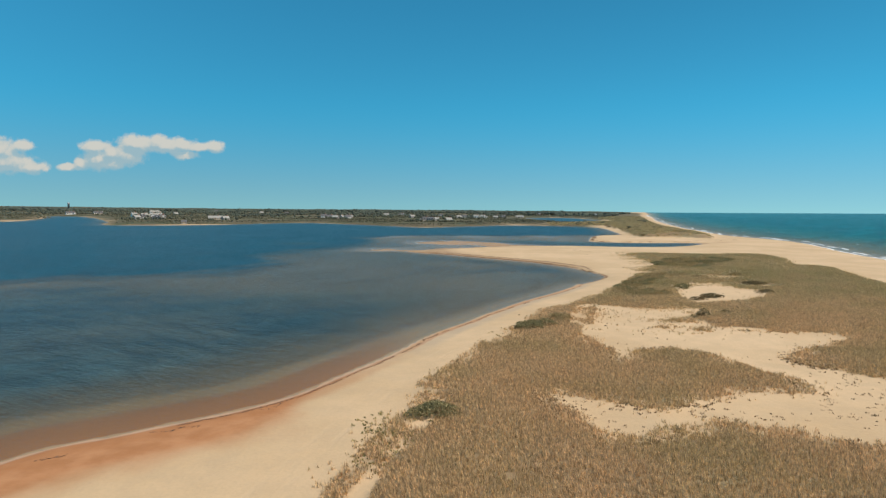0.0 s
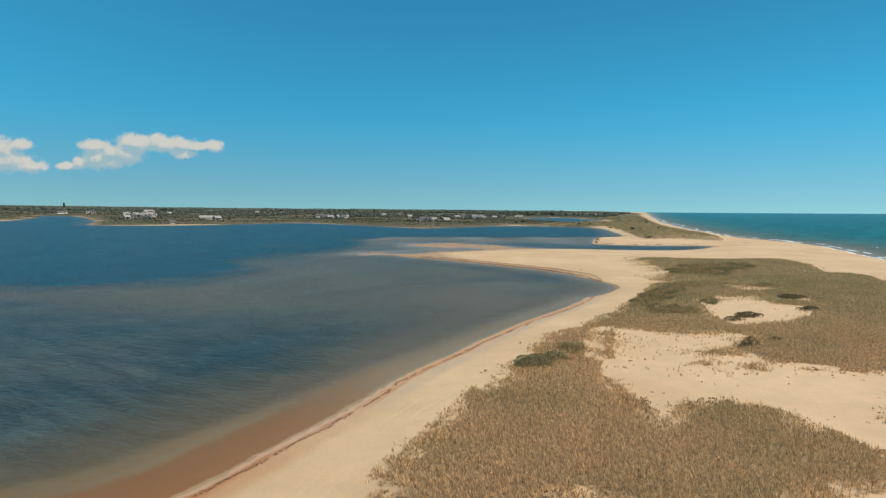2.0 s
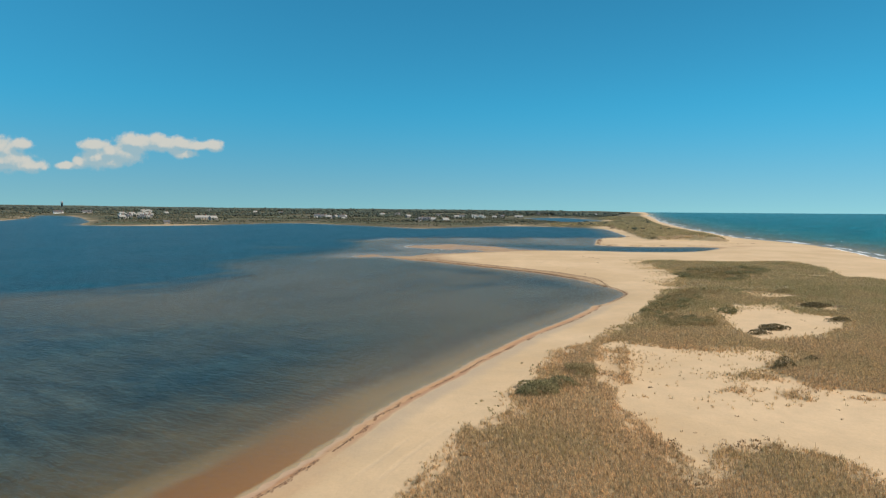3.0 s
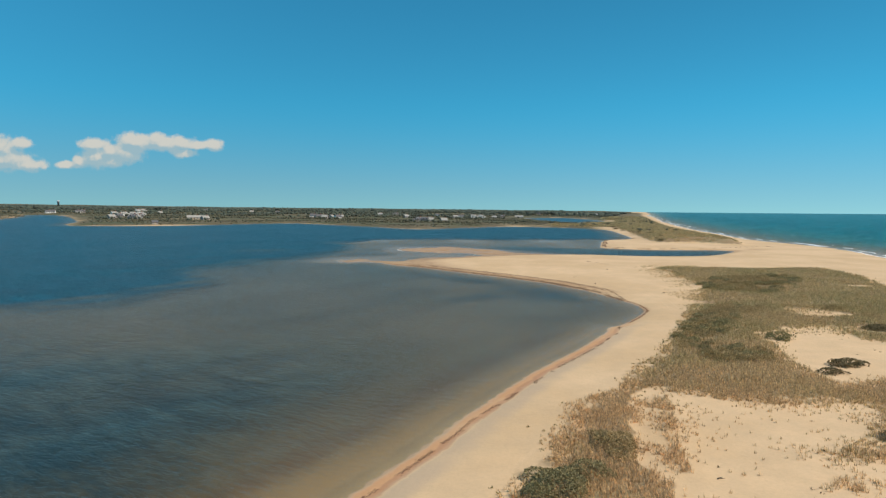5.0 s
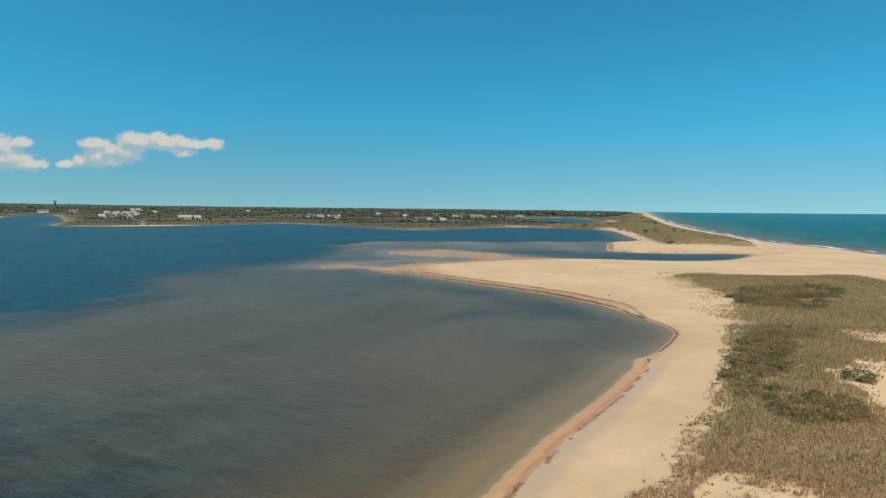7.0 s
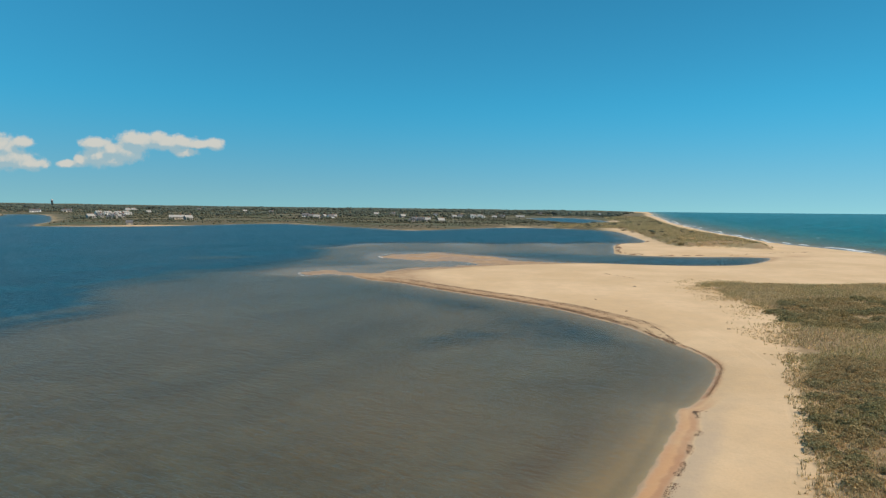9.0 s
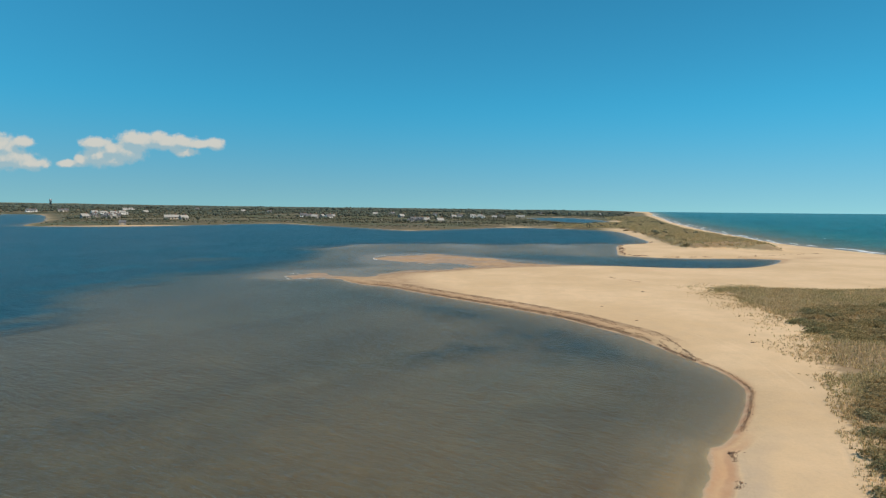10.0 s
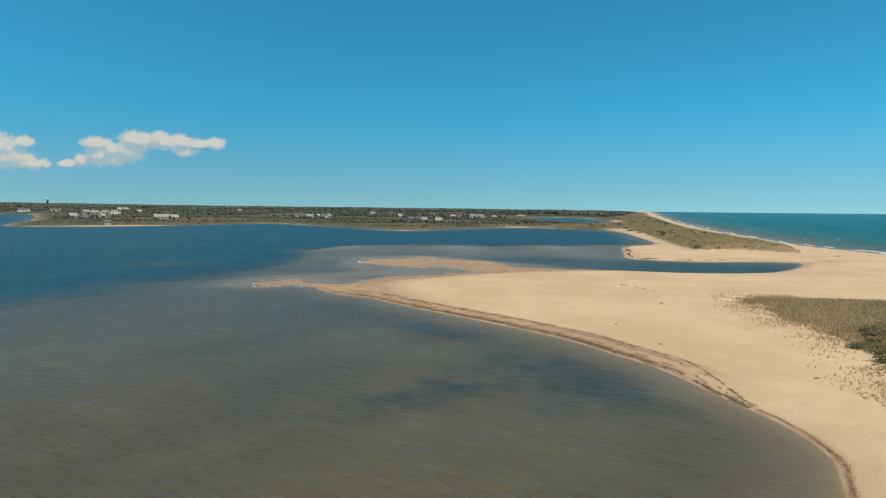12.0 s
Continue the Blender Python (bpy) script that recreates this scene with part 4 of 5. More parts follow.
# bayberry and rose growing together in low thickets
sr = np.random.RandomState(9)
for k, edge in enumerate(THICKETS):
    gap = 3.4 if k == 3 else 2.1
    lo, hi = edge.min(0), edge.max(0)
    for x in np.arange(lo[0], hi[0], gap):
        for y in np.arange(lo[1], hi[1], gap):
            px, py = x + sr.uniform(-0.4, 0.4) * gap, y + sr.uniform(-0.4, 0.4) * gap
            inside = float(signed(np.array([px]), np.array([py]), edge)[0])
            if inside < 0.2 or sr.uniform() < 0.05:
                continue
            s = gap * sr.uniform(0.55, 0.85)
            rose = sr.uniform() < (0.45 if inside < 2.2 and k in (0, 3) else 0.18)
            shrub(px, py, s * sr.uniform(0.8, 1.3), s * sr.uniform(0.8, 1.3), sr.uniform(0.5, 0.85) * (1.2 if k == 3 else 1.0), LEAF if rose else LEAF_OLIVE,
                  "low green beach rose in a dune thicket" if rose else OLIVE, 400 + int(px * 7 + py * 131) % 5000, 0.24 if k == 3 else 0.18, sr.uniform(0, 360))
# dark bushes along the far beach
for k, (x, y, s) in enumerate([(148, 436, 2.6), (170, 520, 2.4), (166, 500, 2.0), (176, 560, 3.0), (160, 470, 2.2), (184, 610, 2.6), (150, 449, 1.6), (196, 700, 3.2), (205, 742, 3.0), (190, 655, 2.4)]):
    shrub(x, y, s, s * 0.8, s * 0.45, LEAF_DARK, "dark bush at the edge of the far dune grass", 300 + k, 0.4)

p = scatter(rng, (150, 640, 560, 1900), 0.006, lambda x, y: smooth(signed(x, y, BARRIER_EDGE, 12), 2, 5) * smooth(lumps(x, y, 130, 61), -0.3, 0.5))
SCRUB = p
# ================= wrack and driftwood =================
OCTA = np.array([(1, 0, 0), (-1, 0, 0), (0, 1, 0), (0, -1, 0), (0, 0, 1), (0, 0, -1)], float)
OCTA_F = np.array([(0, 2, 4), (2, 1, 4), (1, 3, 4), (3, 0, 4), (2, 0, 5), (1, 2, 5), (3, 1, 5), (0, 3, 5)])


def clods(rng, p, z, size, turn, flat=0.35, long=1.8):
    n = len(p)
    v = OCTA[None] * rng.uniform(0.6, 1.3, (n, 6, 1)) * size[:, None, None] * np.array([long, 1, flat])
    c, s = np.cos(turn)[:, None], np.sin(turn)[:, None]
    co = np.stack([v[..., 0] * c - v[..., 1] * s + p[:, :1], v[..., 0] * s + v[..., 1] * c + p[:, 1:], v[..., 2] + z[:, None]], 2)
    return co.reshape(-1, 3), (OCTA_F[None] + 6 * np.arange(n)[:, None, None]).reshape(-1, 3)


def wrack(name, line, per_metre, offset, wander, size, label, seed, gap=0.2):
    """Strewn weed along a line of the shore, on its landward (right-hand) side."""
    r = np.random.RandomState(seed)
    e = np.diff(line, axis=0)
    leng = np.hypot(*e.T)
    n = int(leng.sum() * per_metre)
    k = np.searchsorted(np.cumsum(leng), r.uniform(0, leng.sum() - 0.01, n))
    f = r.uniform(0, 1, (n, 1))
    p = line[k] + e[k] * f
    nrm = np.stack([e[k, 1], -e[k, 0]], 1) / leng[k][:, None]
    off = (offset(p) if callable(offset) else offset) + wander * (lumps(p[:, 0], p[:, 1], 11, seed) * 0.7 + lumps(p[:, 0], p[:, 1], 3.1, seed + 1) * 0.4) + r.normal(0, 0.16, n)
    keep = lumps(p[:, 0], p[:, 1], 6, seed + 2) > gap * 2 - 1.0
    p, turn = (p + nrm * off[:, None])[keep], np.arctan2(e[k, 1], e[k, 0])[keep] + r.normal(0, 0.3, keep.sum())
    z = ground_z(p[:, 0], p[:, 1]) + 0.02
    co, faces = clods(r, p, z, size * r.uniform(0.35, 1.3, len(p)), turn)
    tagged(new(name, tri_mesh(name, co, faces, WRACK)), label, "seaweed", kind="stuff")


near_line = spline(SHORE_NEAR, 8, False)
idx = lambda a: int(np.argmin(np.hypot(near_line[:, 0] - a[0], near_line[:, 1] - a[1])))
wrack("seaweed_wrack", near_line[idx((-24.7, 53.3)):idx((-1, 94.8))], 30, 0.9, 0.35, 0.055, "reddish dried seaweed strewn along the pond edge", 41, 0.1)
wrack("seaweed_wrack", near_line[idx((-1, 94.8)):idx((38.2, 160.7))], 40, lambda p: 1.2 + 0.9 * smooth(p[:, 1], 108, 130), 0.22, 0.042, "dark dried seaweed line along the pond edge", 44, 0.25)
wrack("seaweed_wrack", near_line[idx((41, 164.2)):idx((46, 200))], 60, 0.55, 0.08, 0.036, "dark dried seaweed line round the cove", 47, 0.0)
# the broad belt of weed along the spit, in several ragged lines
for k, (share, size, gap) in enumerate([(0.2, 0.075, 0.2), (0.42, 0.05, 0.5), (0.66, 0.05, 0.45), (0.92, 0.065, 0.35)]):
    wrack("seaweed_wrack", near_line[idx((48.4, 191)):idx((-9.5, 270))], 22, lambda p: share * (1.0 + 4.2 * smooth(p[:, 1], 190, 208)), 0.28, size, "dark dried seaweed belt along the spit", 50 + 3 * k, gap)
wrack("seaweed_wrack", near_line[idx((-36.5, 41)):idx((-17, 60.2))], 9, 2.4, 1.4, 0.07, "reddish dried seaweed strewn over the stained beach", 68, 0.45)
far_line = spline(SHORE_FAR, 6, False)
wrack("seaweed_wrack", far_line[78:118], 2.2, 3.0, 1.6, 0.5, "dark dried seaweed along the inlet beach", 56, 0.5)
wrack("seaweed_wrack", far_line[104:140], 2.0, 2.0, 1.0, 0.6, "dark dried seaweed along the far pond beach", 59, 0.45)
wrack("seaweed_wrack", spline([(64, 288), (66, 281), (69, 275)], 8, False)[::-1], 14, 0.0, 1.2, 0.10, "dead stems strewn on the sand flat", 62, 0.3)
wrack("seaweed_wrack", spline([(148, 380), (169, 390), (180, 394), (204, 405)], 8, False)[::-1], 5, 0.0, 2.2, 0.20, "dark wrack strewn on the inlet sand", 65, 0.4)


def driftwood(x, y, length, turn, seed):
    r = np.random.RandomState(seed)
    z = float(ground_z(x, y))
    bm = bmesh.new()
    rings, N = [], 7
    for i in range(6):
        s = i / 5
        rad = 0.085 * length ** 0.5 * (1 - 0.6 * s)
        c = Vector((length * (s - 0.5), 0.06 * length * math.sin(s * 4 + seed), rad * 0.7 + 0.03 * math.sin(s * 5)))
        rings.append([bm.verts.new(c + Vector((0, rad * math.cos(a * 6.283 / N), rad * math.sin(a * 6.283 / N))) * r.uniform(0.85, 1.15)) for a in range(N)])
    for a, b in zip(rings, rings[1:]):
        for i in range(N):
            bm.faces.new((a[i], a[(i + 1) % N], b[(i + 1) % N], b[i]))
    bm.faces.new(rings[0][::-1])
    bm.faces.new(rings[-1])
    log = new("driftwood")
    log.matrix_basis = pose(x, y, z, 0, 0, turn)
    part("trunk", bm, log, TWIG)
    bm = bmesh.new()
    bmesh.ops.create_cone(bm, segments=5, radius1=0.035 * length ** 0.5, radius2=0.01, depth=0.4 * length)
    part("branch", bm, log, TWIG, at=pose(0.1 * length, 0.1 * length, 0.14 * length, 55, 0, 20))
    tagged(log, "weathered dark driftwood lying on open sand", "driftwood", "driftwood on the sand")


for k, (x, y, l, t) in enumerate([(49.0, 218.0, 1.1, 20), (36.5, 227.5, 0.9, 70), (27.2, 97.2, 0.9, 10), (46.5, 233.0, 0.8, -20), (42.5, 209.0, 0.8, 40), (61.5, 200.0, 1.2, 15), (63.0, 256.0, 1.3, 5)]):
    driftwood(x, y, 0.7 * l, t, 60 + k)

# ================= surf =================
def surf(seed=71):
    """Ragged foam: the swash on the beach and short breaking crests off it."""
    r = np.random.RandomState(seed)
    line = spline(SEA_SHORE, 40, False)
    line = line[(line[:, 1] > 120) & (line[:, 1] < 3200)]
    e = np.gradient(line, axis=0)
    out = np.stack([e[:, 1], -e[:, 0]], 1) / np.hypot(*e.T)[:, None]
    s = np.concatenate([[0], np.cumsum(np.hypot(*np.diff(line, axis=0).T))])
    co, f = [], []

    def strip(a, b, off, wide, tall):
        n = max(6, int((b - a) / 1.6))
        t = np.linspace(a, b, n)
        c = np.stack([np.interp(t, s, line[:, 0]), np.interp(t, s, line[:, 1])], 1)
        d = np.stack([np.interp(t, s, out[:, 0]), np.interp(t, s, out[:, 1])], 1)
        end = np.sqrt(np.clip(np.minimum(t - a, b - t) / (0.25 * (b - a)), 0, 1)) + 0.02
        o = off + 1.1 * lumps(t, t * 0, 23, seed) + 0.5 * lumps(t, t * 0, 7, seed + 1)
        lo, hi = o - wide * end * r.uniform(0.5, 1.2, n), o + wide * end * r.uniform(0.4, 1.0, n)
        k = len(co)
        zb = rise(c[:, 0], c[:, 1]) + 0.03
        for q, zz in ((lo, 0.0), (o, tall), (hi, 0.02)):
            top = zb + zz * end
            for i in range(n):
                co.append((c[i, 0] + d[i, 0] * q[i], c[i, 1] + d[i, 1] * q[i], top[i]))
        for j in (0, n):
            for i in range(n - 1):
                f.append((k + j + i, k + j + i + 1, k + j + n + i + 1, k + j + n + i))

    at = 0.0
    while at < s[-1] - 60:
        l = r.uniform(10, 40)
        grow = 1 + at / 700
        if r.uniform() < 0.72:
            strip(at, at + l, 1.6, 0.7 * grow, 0.12)
        at += l * r.uniform(0.6, 1.02)
    at = 0.0
    while at < s[-1] - 80:
        l = r.uniform(7, 30)
        grow = 1 + at / 900
        if r.uniform() < 0.85:
            strip(at, at + l, r.uniform(4, 13) * grow ** 0.5, r.uniform(0.4, 1.1) * grow, r.uniform(0.12, 0.35))
        at += l * r.uniform(0.8, 1.9)
    me = bpy.data.meshes.new("surf_foam")
    fill(me, np.array(co), np.array(f))
    me.polygons.foreach_set("use_smooth", np.ones(len(f), bool))
    me.materials.append(FOAM)
    tagged(new("surf_foam", me), "white surf foam breaking along the beach", "foam", kind="stuff")


surf()
# small ripples breaking on the bars at the spit's end
def bar_foam(line, off, per_metre, size, seed):
    r = np.random.RandomState(seed)
    e = np.diff(line, axis=0)
    leng = np.hypot(*e.T)
    n = int(leng.sum() * per_metre)
    k = r.choice(len(leng), n, p=leng / leng.sum())
    p = line[k] + e[k] * r.uniform(0, 1, (n, 1)) - np.stack([e[k, 1], -e[k, 0]], 1) / leng[k][:, None] * (off + r.normal(0, 0.22, (n, 1)))
    p, turn = p[lumps(p[:, 0], p[:, 1], 7, seed) > -0.3], np.arctan2(e[k, 1], e[k, 0])[lumps(p[:, 0], p[:, 1], 7, seed) > -0.3]
    co, f = clods(r, p, np.full(len(p), 0.03), size * r.uniform(0.5, 1.3, len(p)), turn, 0.25, 2.6)
    tagged(new("ripple_foam", tri_mesh("ripple_foam", co, f, FOAM)), "thin white ripples breaking on the sand bar", "foam", kind="stuff")


bar_foam(near_line[idx((-18.9, 282)):idx((-26, 295.5))], 0.5, 4, 0.11, 73)
bar_foam(near_line[idx((-12.8, 346)):idx((4.7, 380.5))], 0.8, 2.2, 0.2, 75)
bar_foam(near_line[idx((18.5, 320)):idx((-4, 337.5))], 0.6, 1.6, 0.16, 76)
# a few whitecaps farther out
r = np.random.RandomState(77)
p = np.concatenate([np.stack([r.uniform(260, 800, 26), r.uniform(250, 900, 26)], 1), np.array([(262, 440), (262, 373), (380, 700), (330, 600), (300, 470)])])
p = p[signed(p[:, 0], p[:, 1], SEA_EDGE) > 12]
co, f = clods(r, p, np.full(len(p), 0.1), r.uniform(0.4, 1.1, len(p)), np.full(len(p), 1.2) + r.normal(0, 0.15, len(p)), 0.25, 3.2)
tagged(new("whitecaps", tri_mesh("whitecaps", co, f, FOAM)), "small white crests on the open sea", "foam", kind="stuff")


# ================= mainland =================
def ball(sub):
    bm = bmesh.new()
    bmesh.ops.create_icosphere(bm, subdivisions=sub, radius=1)
    co, f = np.array([v.co for v in bm.verts]), np.array([[v.index for v in q.verts] for q in bm.faces])
    bm.free()
    return co, f


def woods(name, p, size, tall, mat, label, seed, sub=1, lobes=3):
    """Uneven clumped crowns, each of several jittered lobes, from the ground up."""
    r = np.random.RandomState(seed)
    base, faces = ball(sub)
    n = len(p)
    z = ground_z(p[:, 0], p[:, 1])
    cs, fs = [], []
    for k in range(lobes):
        s = size * r.uniform(0.45, 0.8, n)
        v = base[None] * r.uniform(0.75, 1.3, (n, len(base), 1))
        off = r.normal(0, 0.38, (n, 2)) * size[:, None]
        h = tall * r.uniform(0.35, 0.55, n)
        co = np.stack([v[..., 0] * s[:, None] + (p[:, 0] + off[:, 0])[:, None], v[..., 1] * s[:, None] + (p[:, 1] + off[:, 1])[:, None],
                       v[..., 2] * h[:, None] + (z + h * r.uniform(0.75, 1.0, n))[:, None]], 2)
        cs.append(co.reshape(-1, 3))
        fs.append((faces[None] + len(base) * np.arange(n)[:, None, None] + k * n * len(base)).reshape(-1, 3))
    tagged(new(name, tri_mesh(name, np.concatenate(cs), np.concatenate(fs), mat)), label, "woods", kind="stuff")


woods("dune_scrub", SCRUB, rng.uniform(1.2, 3.2, len(SCRUB)), rng.uniform(0.8, 1.9, len(SCRUB)), WOODS, "dark low scrub on the far barrier dunes", 91, 1, 3)

# camera's last stand, from which the far buildings are set out by bearing and range
EYE_X, EYE_Y = 15.6, 129.0


def out_there(bearing, far):
    """A place by its tangent to the right of +y and its distance ahead."""
    return EYE_X + bearing * far, EYE_Y + far


r = np.random.RandomState(81)
def wood_spots(n, y0, y1, lo, hi, field):
    y = y0 + (y1 - y0) * r.uniform(0, 1, n) ** 0.8
    x = r.uniform(-0.92, 0.40, n) * (y + 40)
    p = np.stack([x, y], 1)
    j, i = np.clip(np.searchsorted(ys, y) - 1, 0, len(ys) - 1), np.clip(np.searchsorted(xs, x) - 1, 0, len(xs) - 1)
    heath, sea_d, land = HEATH[j, i], SEAD[j, i], np.minimum(LAG, PONDD)[j, i]
    ok = (land > lo) & (land < hi) & (heath > 0.5) & (sea_d > 120)
    open_ = lumps(x, y, 230, 82) + 0.5 * lumps(x, y, 70, 83)
    return p[ok & (open_ > field)]


p = wood_spots(22000, 600, 1300, 6, 260, -0.5)
woods("coastal_scrub", p, r.uniform(0.7, 1.9, len(p)), r.uniform(0.4, 1.3, len(p)), WOODS, "grey-brown and olive scrub behind the far shore", 84, 1, 1)
p = wood_spots(15000, 720, 1900, 60, 900, 0.1)
woods("woodland", p, r.uniform(1.3, 3.4, len(p)), r.uniform(1.4, 3.6, len(p)), WOODS, "brown and olive mixed woods across the pond", 85, 1, 1)
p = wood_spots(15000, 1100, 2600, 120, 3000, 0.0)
woods("woodland", p, r.uniform(2.5, 5.5, len(p)), r.uniform(3, 6, len(p)), PINES_HAZED, "dark pine woods on the mainland, tinted for haze", 86, 1, 1)
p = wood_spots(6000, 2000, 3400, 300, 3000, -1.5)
woods("far_woods", p, r.uniform(9, 18, len(p)), r.uniform(7.5, 10.5, len(p)), PINES_HAZED, "dark tree line on the skyline", 87, 1, 1)


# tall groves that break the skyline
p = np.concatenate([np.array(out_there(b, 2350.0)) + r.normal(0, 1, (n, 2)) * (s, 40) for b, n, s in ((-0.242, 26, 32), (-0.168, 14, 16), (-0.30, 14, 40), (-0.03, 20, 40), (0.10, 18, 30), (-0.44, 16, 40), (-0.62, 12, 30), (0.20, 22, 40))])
woods("skyline_grove", p, r.uniform(7, 11, len(p)), r.uniform(10, 13, len(p)), PINES_HAZED, "tall dark groves on the skyline", 89, 1, 2)


# ---- houses ----
def box_into(bm, x0, x1, y0, y1, z0, z1):
    v = [bm.verts.new((x, y, z)) for z in (z0, z1) for x, y in ((x0, y0), (x1, y0), (x1, y1), (x0, y1))]
    for q in ((3, 2, 1, 0), (4, 5, 6, 7), (0, 1, 5, 4), (1, 2, 6, 5), (2, 3, 7, 6), (3, 0, 4, 7)):
        bm.faces.new([v[i] for i in q])


def solid(*boxes):
    bm = bmesh.new()
    for b in boxes:
        box_into(bm, *b)
    return bm


def gable(w, d, z0, rise_, over=0.5, thick=0.25):
    """A pitched roof slab with its ridge along x."""
    bm = bmesh.new()
    W, D = w / 2 + over, d / 2 + over
    drop = over * rise_ / (d / 2)
    prof = [(-D, z0 - drop), (0, z0 + rise_), (D, z0 - drop), (D, z0 - drop - thick), (0, z0 + rise_ - thick), (-D, z0 - drop - thick)]
    ends = [[bm.verts.new((s * W, y, z)) for y, z in prof] for s in (-1, 1)]
    for i in range(6):
        j = (i + 1) % 6
        bm.faces.new((ends[0][i], ends[0][j], ends[1][j], ends[1][i]))
    for e in ends:
        bm.faces.new((e[0], e[1], e[4], e[5]))
        bm.faces.new((e[1], e[2], e[3], e[4]))
    bmesh.ops.recalc_face_normals(bm, faces=bm.faces)
    return bm


def gable_wall(w, d, h, rise_):
    """Walls with gable ends."""
    bm = bmesh.new()
    prof = [(-d / 2, -2), (d / 2, -2), (d / 2, h), (0, h + rise_ - 0.3), (-d / 2, h)]
    ends = [[bm.verts.new((s * w / 2, y, z)) for y, z in prof] for s in (-1, 1)]
    for i in range(5):
        j = (i + 1) % 5
        bm.faces.new((ends[0][i], ends[0][j], ends[1][j], ends[1][i]))
    bm.faces.new(ends[0][::-1])
    bm.faces.new(ends[1])
    bmesh.ops.recalc_face_normals(bm, faces=bm.faces)
    return bm


def window(parent, x, y, z, w, h):
    win = part("window", solid((x - w / 2 - 0.12, x + w / 2 + 0.12, y - 0.10, y + 0.05, z - h / 2 - 0.12, z + h / 2 + 0.12)), parent, TRIM_WHITE)
    part("pane", solid((x - w / 2, x + w / 2, y - 0.14, y - 0.09, z - h / 2, z + h / 2)), win, PANE)


def house(name, w, d, h, rise_, wall, roof, rows=2, wing=None, label=""):
    """A gabled house facing -y, with windows, door, chimney and perhaps a wing."""
    base = new(name)
    part("wall", gable_wall(w, d, h, rise_), base, wall)
    part("roof", gable(w, d, h, rise_), base, roof)
    part("chimney", solid((w * 0.22, w * 0.22 + 1.1, -0.5, 0.6, h, h + rise_ + 1.3)), base, BRICK)
    n = max(2, int(w / 3.6))
    for row in range(rows):
        for i in range(n):
            if row == 0 and i == n // 2:
                part("door", solid((-w / 2 + w * (i + 0.5) / n - 0.6, -w / 2 + w * (i + 0.5) / n + 0.6, -d / 2 - 0.08, -d / 2 + 0.05, 0.1, 2.2)), base, PANE)
                continue
            window(base, -w / 2 + w * (i + 0.5) / n, -d / 2, 1.6 + row * 2.8, 1.3, 1.5)
    if wing:
        ww, wd, wh, side = wing
        m = pose(side * (w / 2 + ww / 2 - 0.6), 0.8, 0)
        part("wing_wall", gable_wall(ww, wd, wh, rise_ * 0.7), base, wall, at=m)
        part("wing_roof", gable(ww, wd, wh, rise_ * 0.7), base, roof, at=m)
        window(base, side * (w / 2 + ww / 2 - 0.6), 0.8 - wd / 2, 1.6, 1.4, 1.4)
    return tagged(base, label, "house", "houses across the pond")


KINDS = {
    "white": house("house", 9.5, 7, 4.4, 2.6, WALL_WHITE, ROOF_LIGHT, 2, (5, 5, 2.8, 1), "large white clapboard house with pale roof among trees"),
    "grey": house("house", 8.5, 6, 3.8, 2.8, WALL_GREY, ROOF_GREY, 2, (4, 4.5, 2.6, -1), "weathered grey shingle house above the pond shore"),
    "tan": house("house", 18, 7, 3.2, 2.6, WALL_TAN, ROOF_LIGHT, 1, None, "long low tan shingle house near the shore"),
    "cottage": house("cottage", 9, 7, 3.0, 2.8, WALL_GREY, ROOF_LIGHT, 1, None, "small grey cottage among scrub and trees"),
    "cottage_white": house("cottage", 10, 7, 3.4, 3.0, WALL_WHITE, ROOF_GREY, 1, None, "small white cottage among scrub and trees"),
}
# kind, bearing tangent, metres ahead, turn
HOMES = [
    ("white", -0.590, 950, 8), ("white", -0.572, 970, -14), ("white", -0.605, 1005, 20), ("white", -0.557, 1010, 5),
    ("grey", -0.610, 790, 40), ("grey", -0.588, 735, -30), ("grey", -0.569, 800, 65), ("cottage", -0.578, 760, -25), ("cottage", -0.628, 750, 30),
    ("tan", -0.476, 725, 4), ("cottage", -0.456, 720, 25), ("white", -0.548, 1420, 10), ("white", -0.538, 1440, 0), ("cottage_white", -0.716, 1180, 10), ("cottage_white", -0.706, 1210, -20),
    ("cottage_white", -0.660, 1250, 15), ("grey", -0.650, 1260, 0), ("cottage_white", -0.422, 1700, 0), ("cottage", -0.515, 1180, 30),
]
HOMES += [
    ("cottage_white", -0.236, 905, 8), ("cottage", -0.226, 890, -15), ("cottage", -0.213, 915, 62), ("cottage_white", -0.202, 895, 30), ("cottage", -0.196, 925, 0), ("cottage_white", -0.245, 960, -8),
    ("grey", -0.056, 780, 15), ("grey", -0.044, 770, -10), ("cottage", -0.034, 800, 5), ("cottage", -0.010, 760, 25), ("white", 0.048, 1150, 5), ("white", 0.061, 1165, -12), ("cottage_white", 0.026, 1180, 10),
    ("cottage", 0.015, 1100, 20), ("cottage", 0.085, 1120, 0), ("grey", 0.10, 1240, 10), ("cottage_white", -0.016, 1350, 0), ("grey", -0.09, 1240, 14), ("cottage", -0.12, 1150, 0),
    ("cottage", -0.075, 1020, 35), ("tan", 0.13, 1260, 0), ("cottage_white", -0.30, 1400, 12), ("cottage", -0.345, 1450, 0), ("grey", 0.165, 1900, 0), ("cottage", 0.23, 2000, 10), ("white", 0.265, 2050, 0),
]
p = np.array([out_there(b, d) for _, b, d, _ in HOMES])
p = np.concatenate([p + r.normal(0, 13, p.shape) + (0, -6) for _ in range(4)])
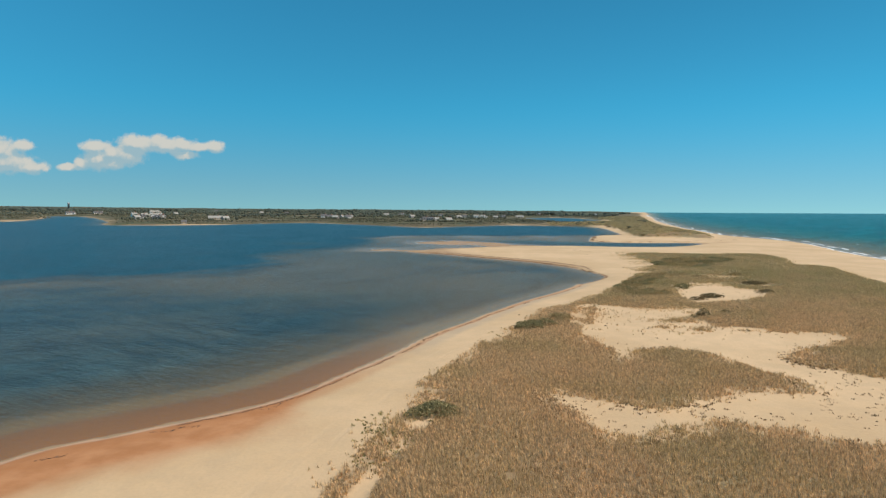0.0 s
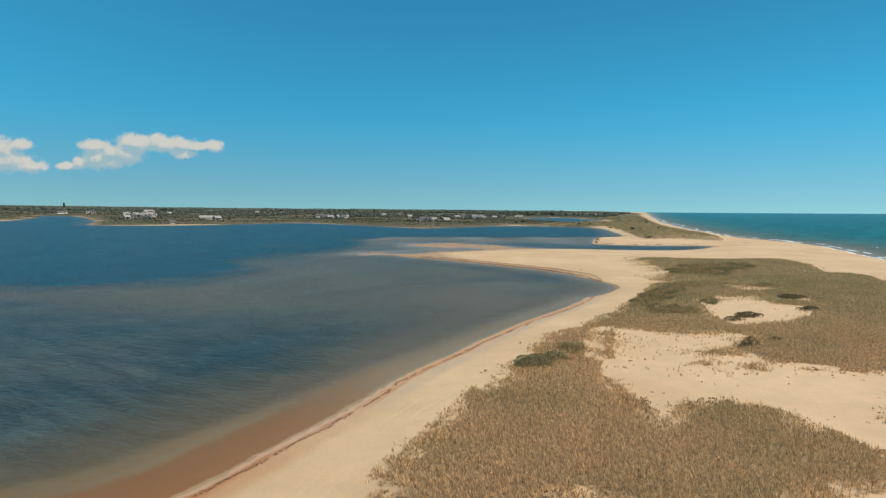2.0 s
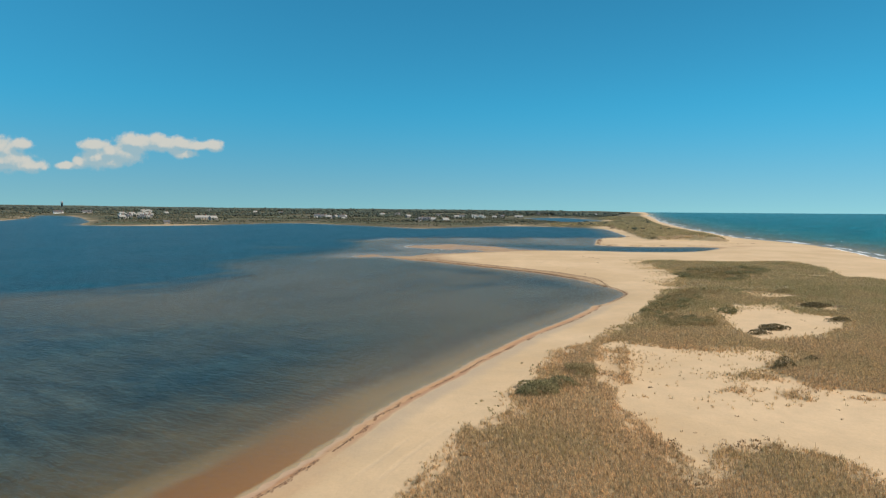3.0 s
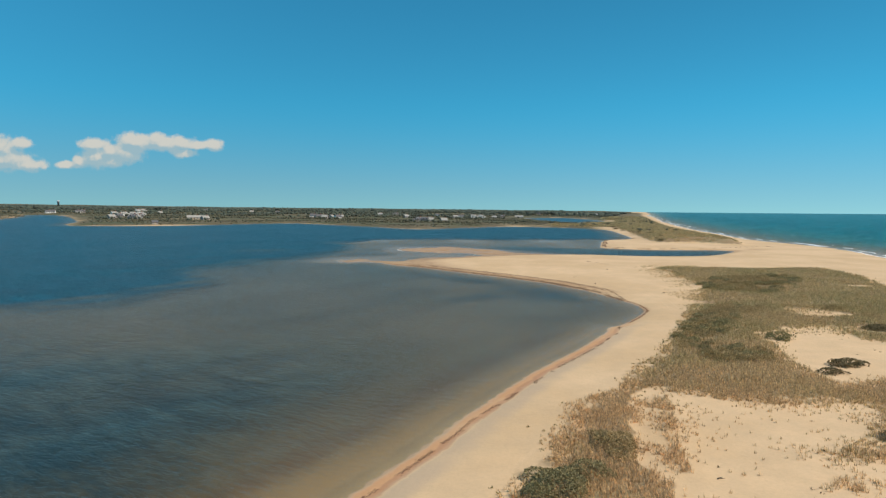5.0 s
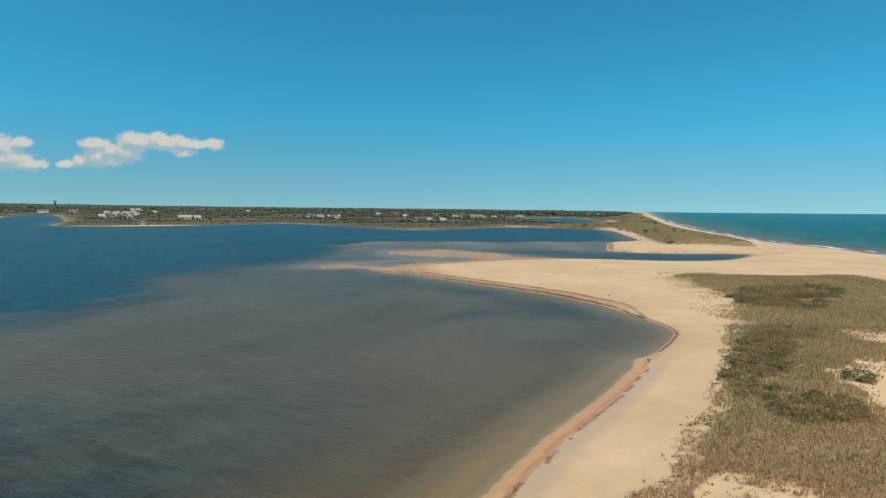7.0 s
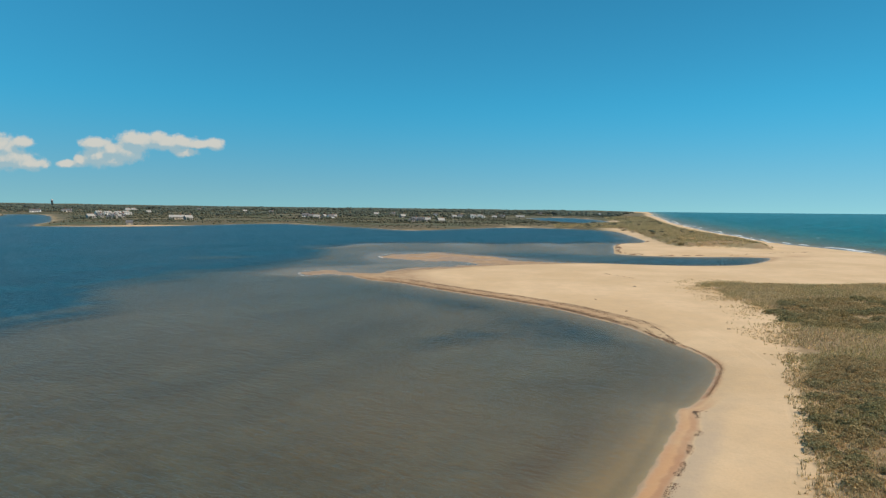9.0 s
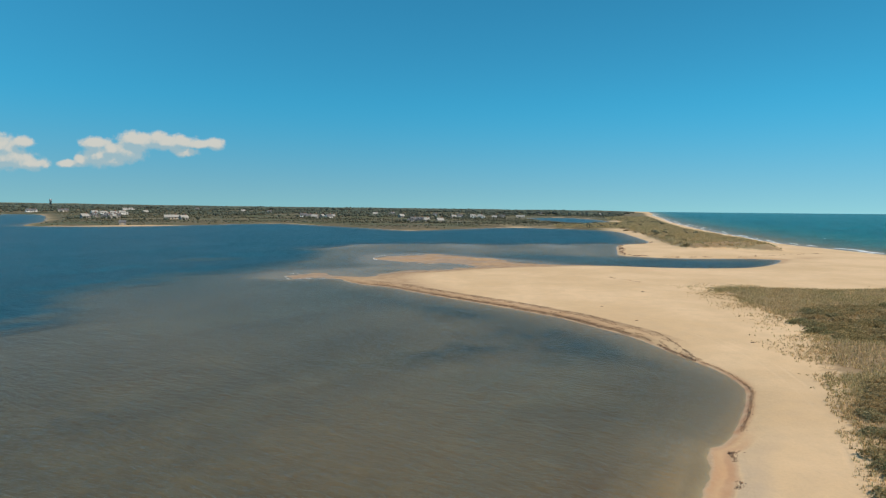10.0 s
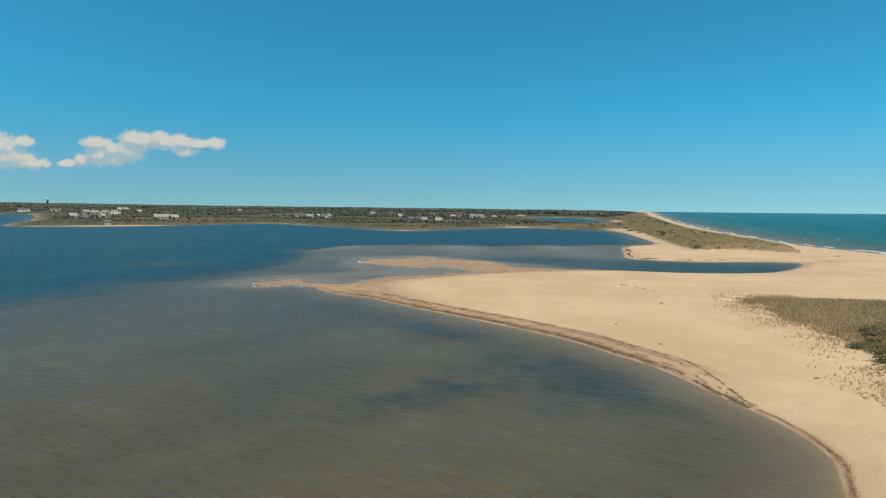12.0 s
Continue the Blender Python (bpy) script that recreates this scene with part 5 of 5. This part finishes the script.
p = p[np.min(np.hypot(p[:, None, 0] - np.array([out_there(b, d)[0] for _, b, d, _ in HOMES]), p[:, None, 1] - np.array([out_there(b, d)[1] for _, b, d, _ in HOMES])), 1) > 9]
woods("garden_trees", p, r.uniform(1.5, 3.2, len(p)), r.uniform(2.5, 5.0, len(p)), PINES_HAZED, "dark garden trees round the houses", 88, 1, 3)
placed = set()
for kind, bearing, far, turn in HOMES:
    x, y = out_there(bearing, far)
    z = float(ground_z(x, y))
    m = pose(x, y, z + 0.3, 0, 0, turn - math.degrees(math.atan(bearing)))
    if kind in placed:
        copy_thing(KINDS[kind], m)
    else:
        placed.add(kind)
        KINDS[kind].matrix_basis = m

# boat house on the point
x, y = -299, 682
z = float(ground_z(x, y))
shed = new("boathouse")
shed.matrix_basis = pose(x, y, z, 0, 0, 25)
part("wall", gable_wall(5.5, 4.5, 2.6, 1.8), shed, WALL_GREY)
part("roof", gable(5.5, 4.5, 2.6, 1.8), shed, ROOF_GREY)
part("door", solid((-1.2, 1.2, -2.33, -2.2, 0, 2.2)), shed, WALL_TAN)
tagged(shed, "small dark boathouse at the water's edge", "boathouse")

# water tower on the skyline
x, y = -1747, 2762
z = float(ground_z(x, y))
tower = new("water_tower")
tower.matrix_basis = pose(x, y, z)


def turned(profile, sides=20):
    bm = bmesh.new()
    rings = [[bm.verts.new((rad * math.cos(a * 6.283185 / sides), rad * math.sin(a * 6.283185 / sides), h)) for a in range(sides)] for rad, h in profile]
    for a, b in zip(rings, rings[1:]):
        for i in range(sides):
            bm.faces.new((a[i], a[(i + 1) % sides], b[(i + 1) % sides], b[i])).smooth = True
    bm.faces.new(rings[0][::-1])
    bm.faces.new(rings[-1])
    return bm


part("standpipe", turned([(4.2, -1), (4.2, 24), (4.5, 24.2), (4.5, 31)]), tower, STEEL_DARK, "dark steel shaft")
part("cap", turned([(4.9, 31), (4.9, 32), (3.2, 33.4), (0.4, 34)]), tower, STEEL_PALE, "pale steel cap")
part("railing", turned([(5.0, 32.0), (5.05, 32.1), (5.05, 33.0), (5.0, 33.1)]), tower, STEEL_PALE)
tagged(tower, "tall dark steel water tower above the trees", "water tower")
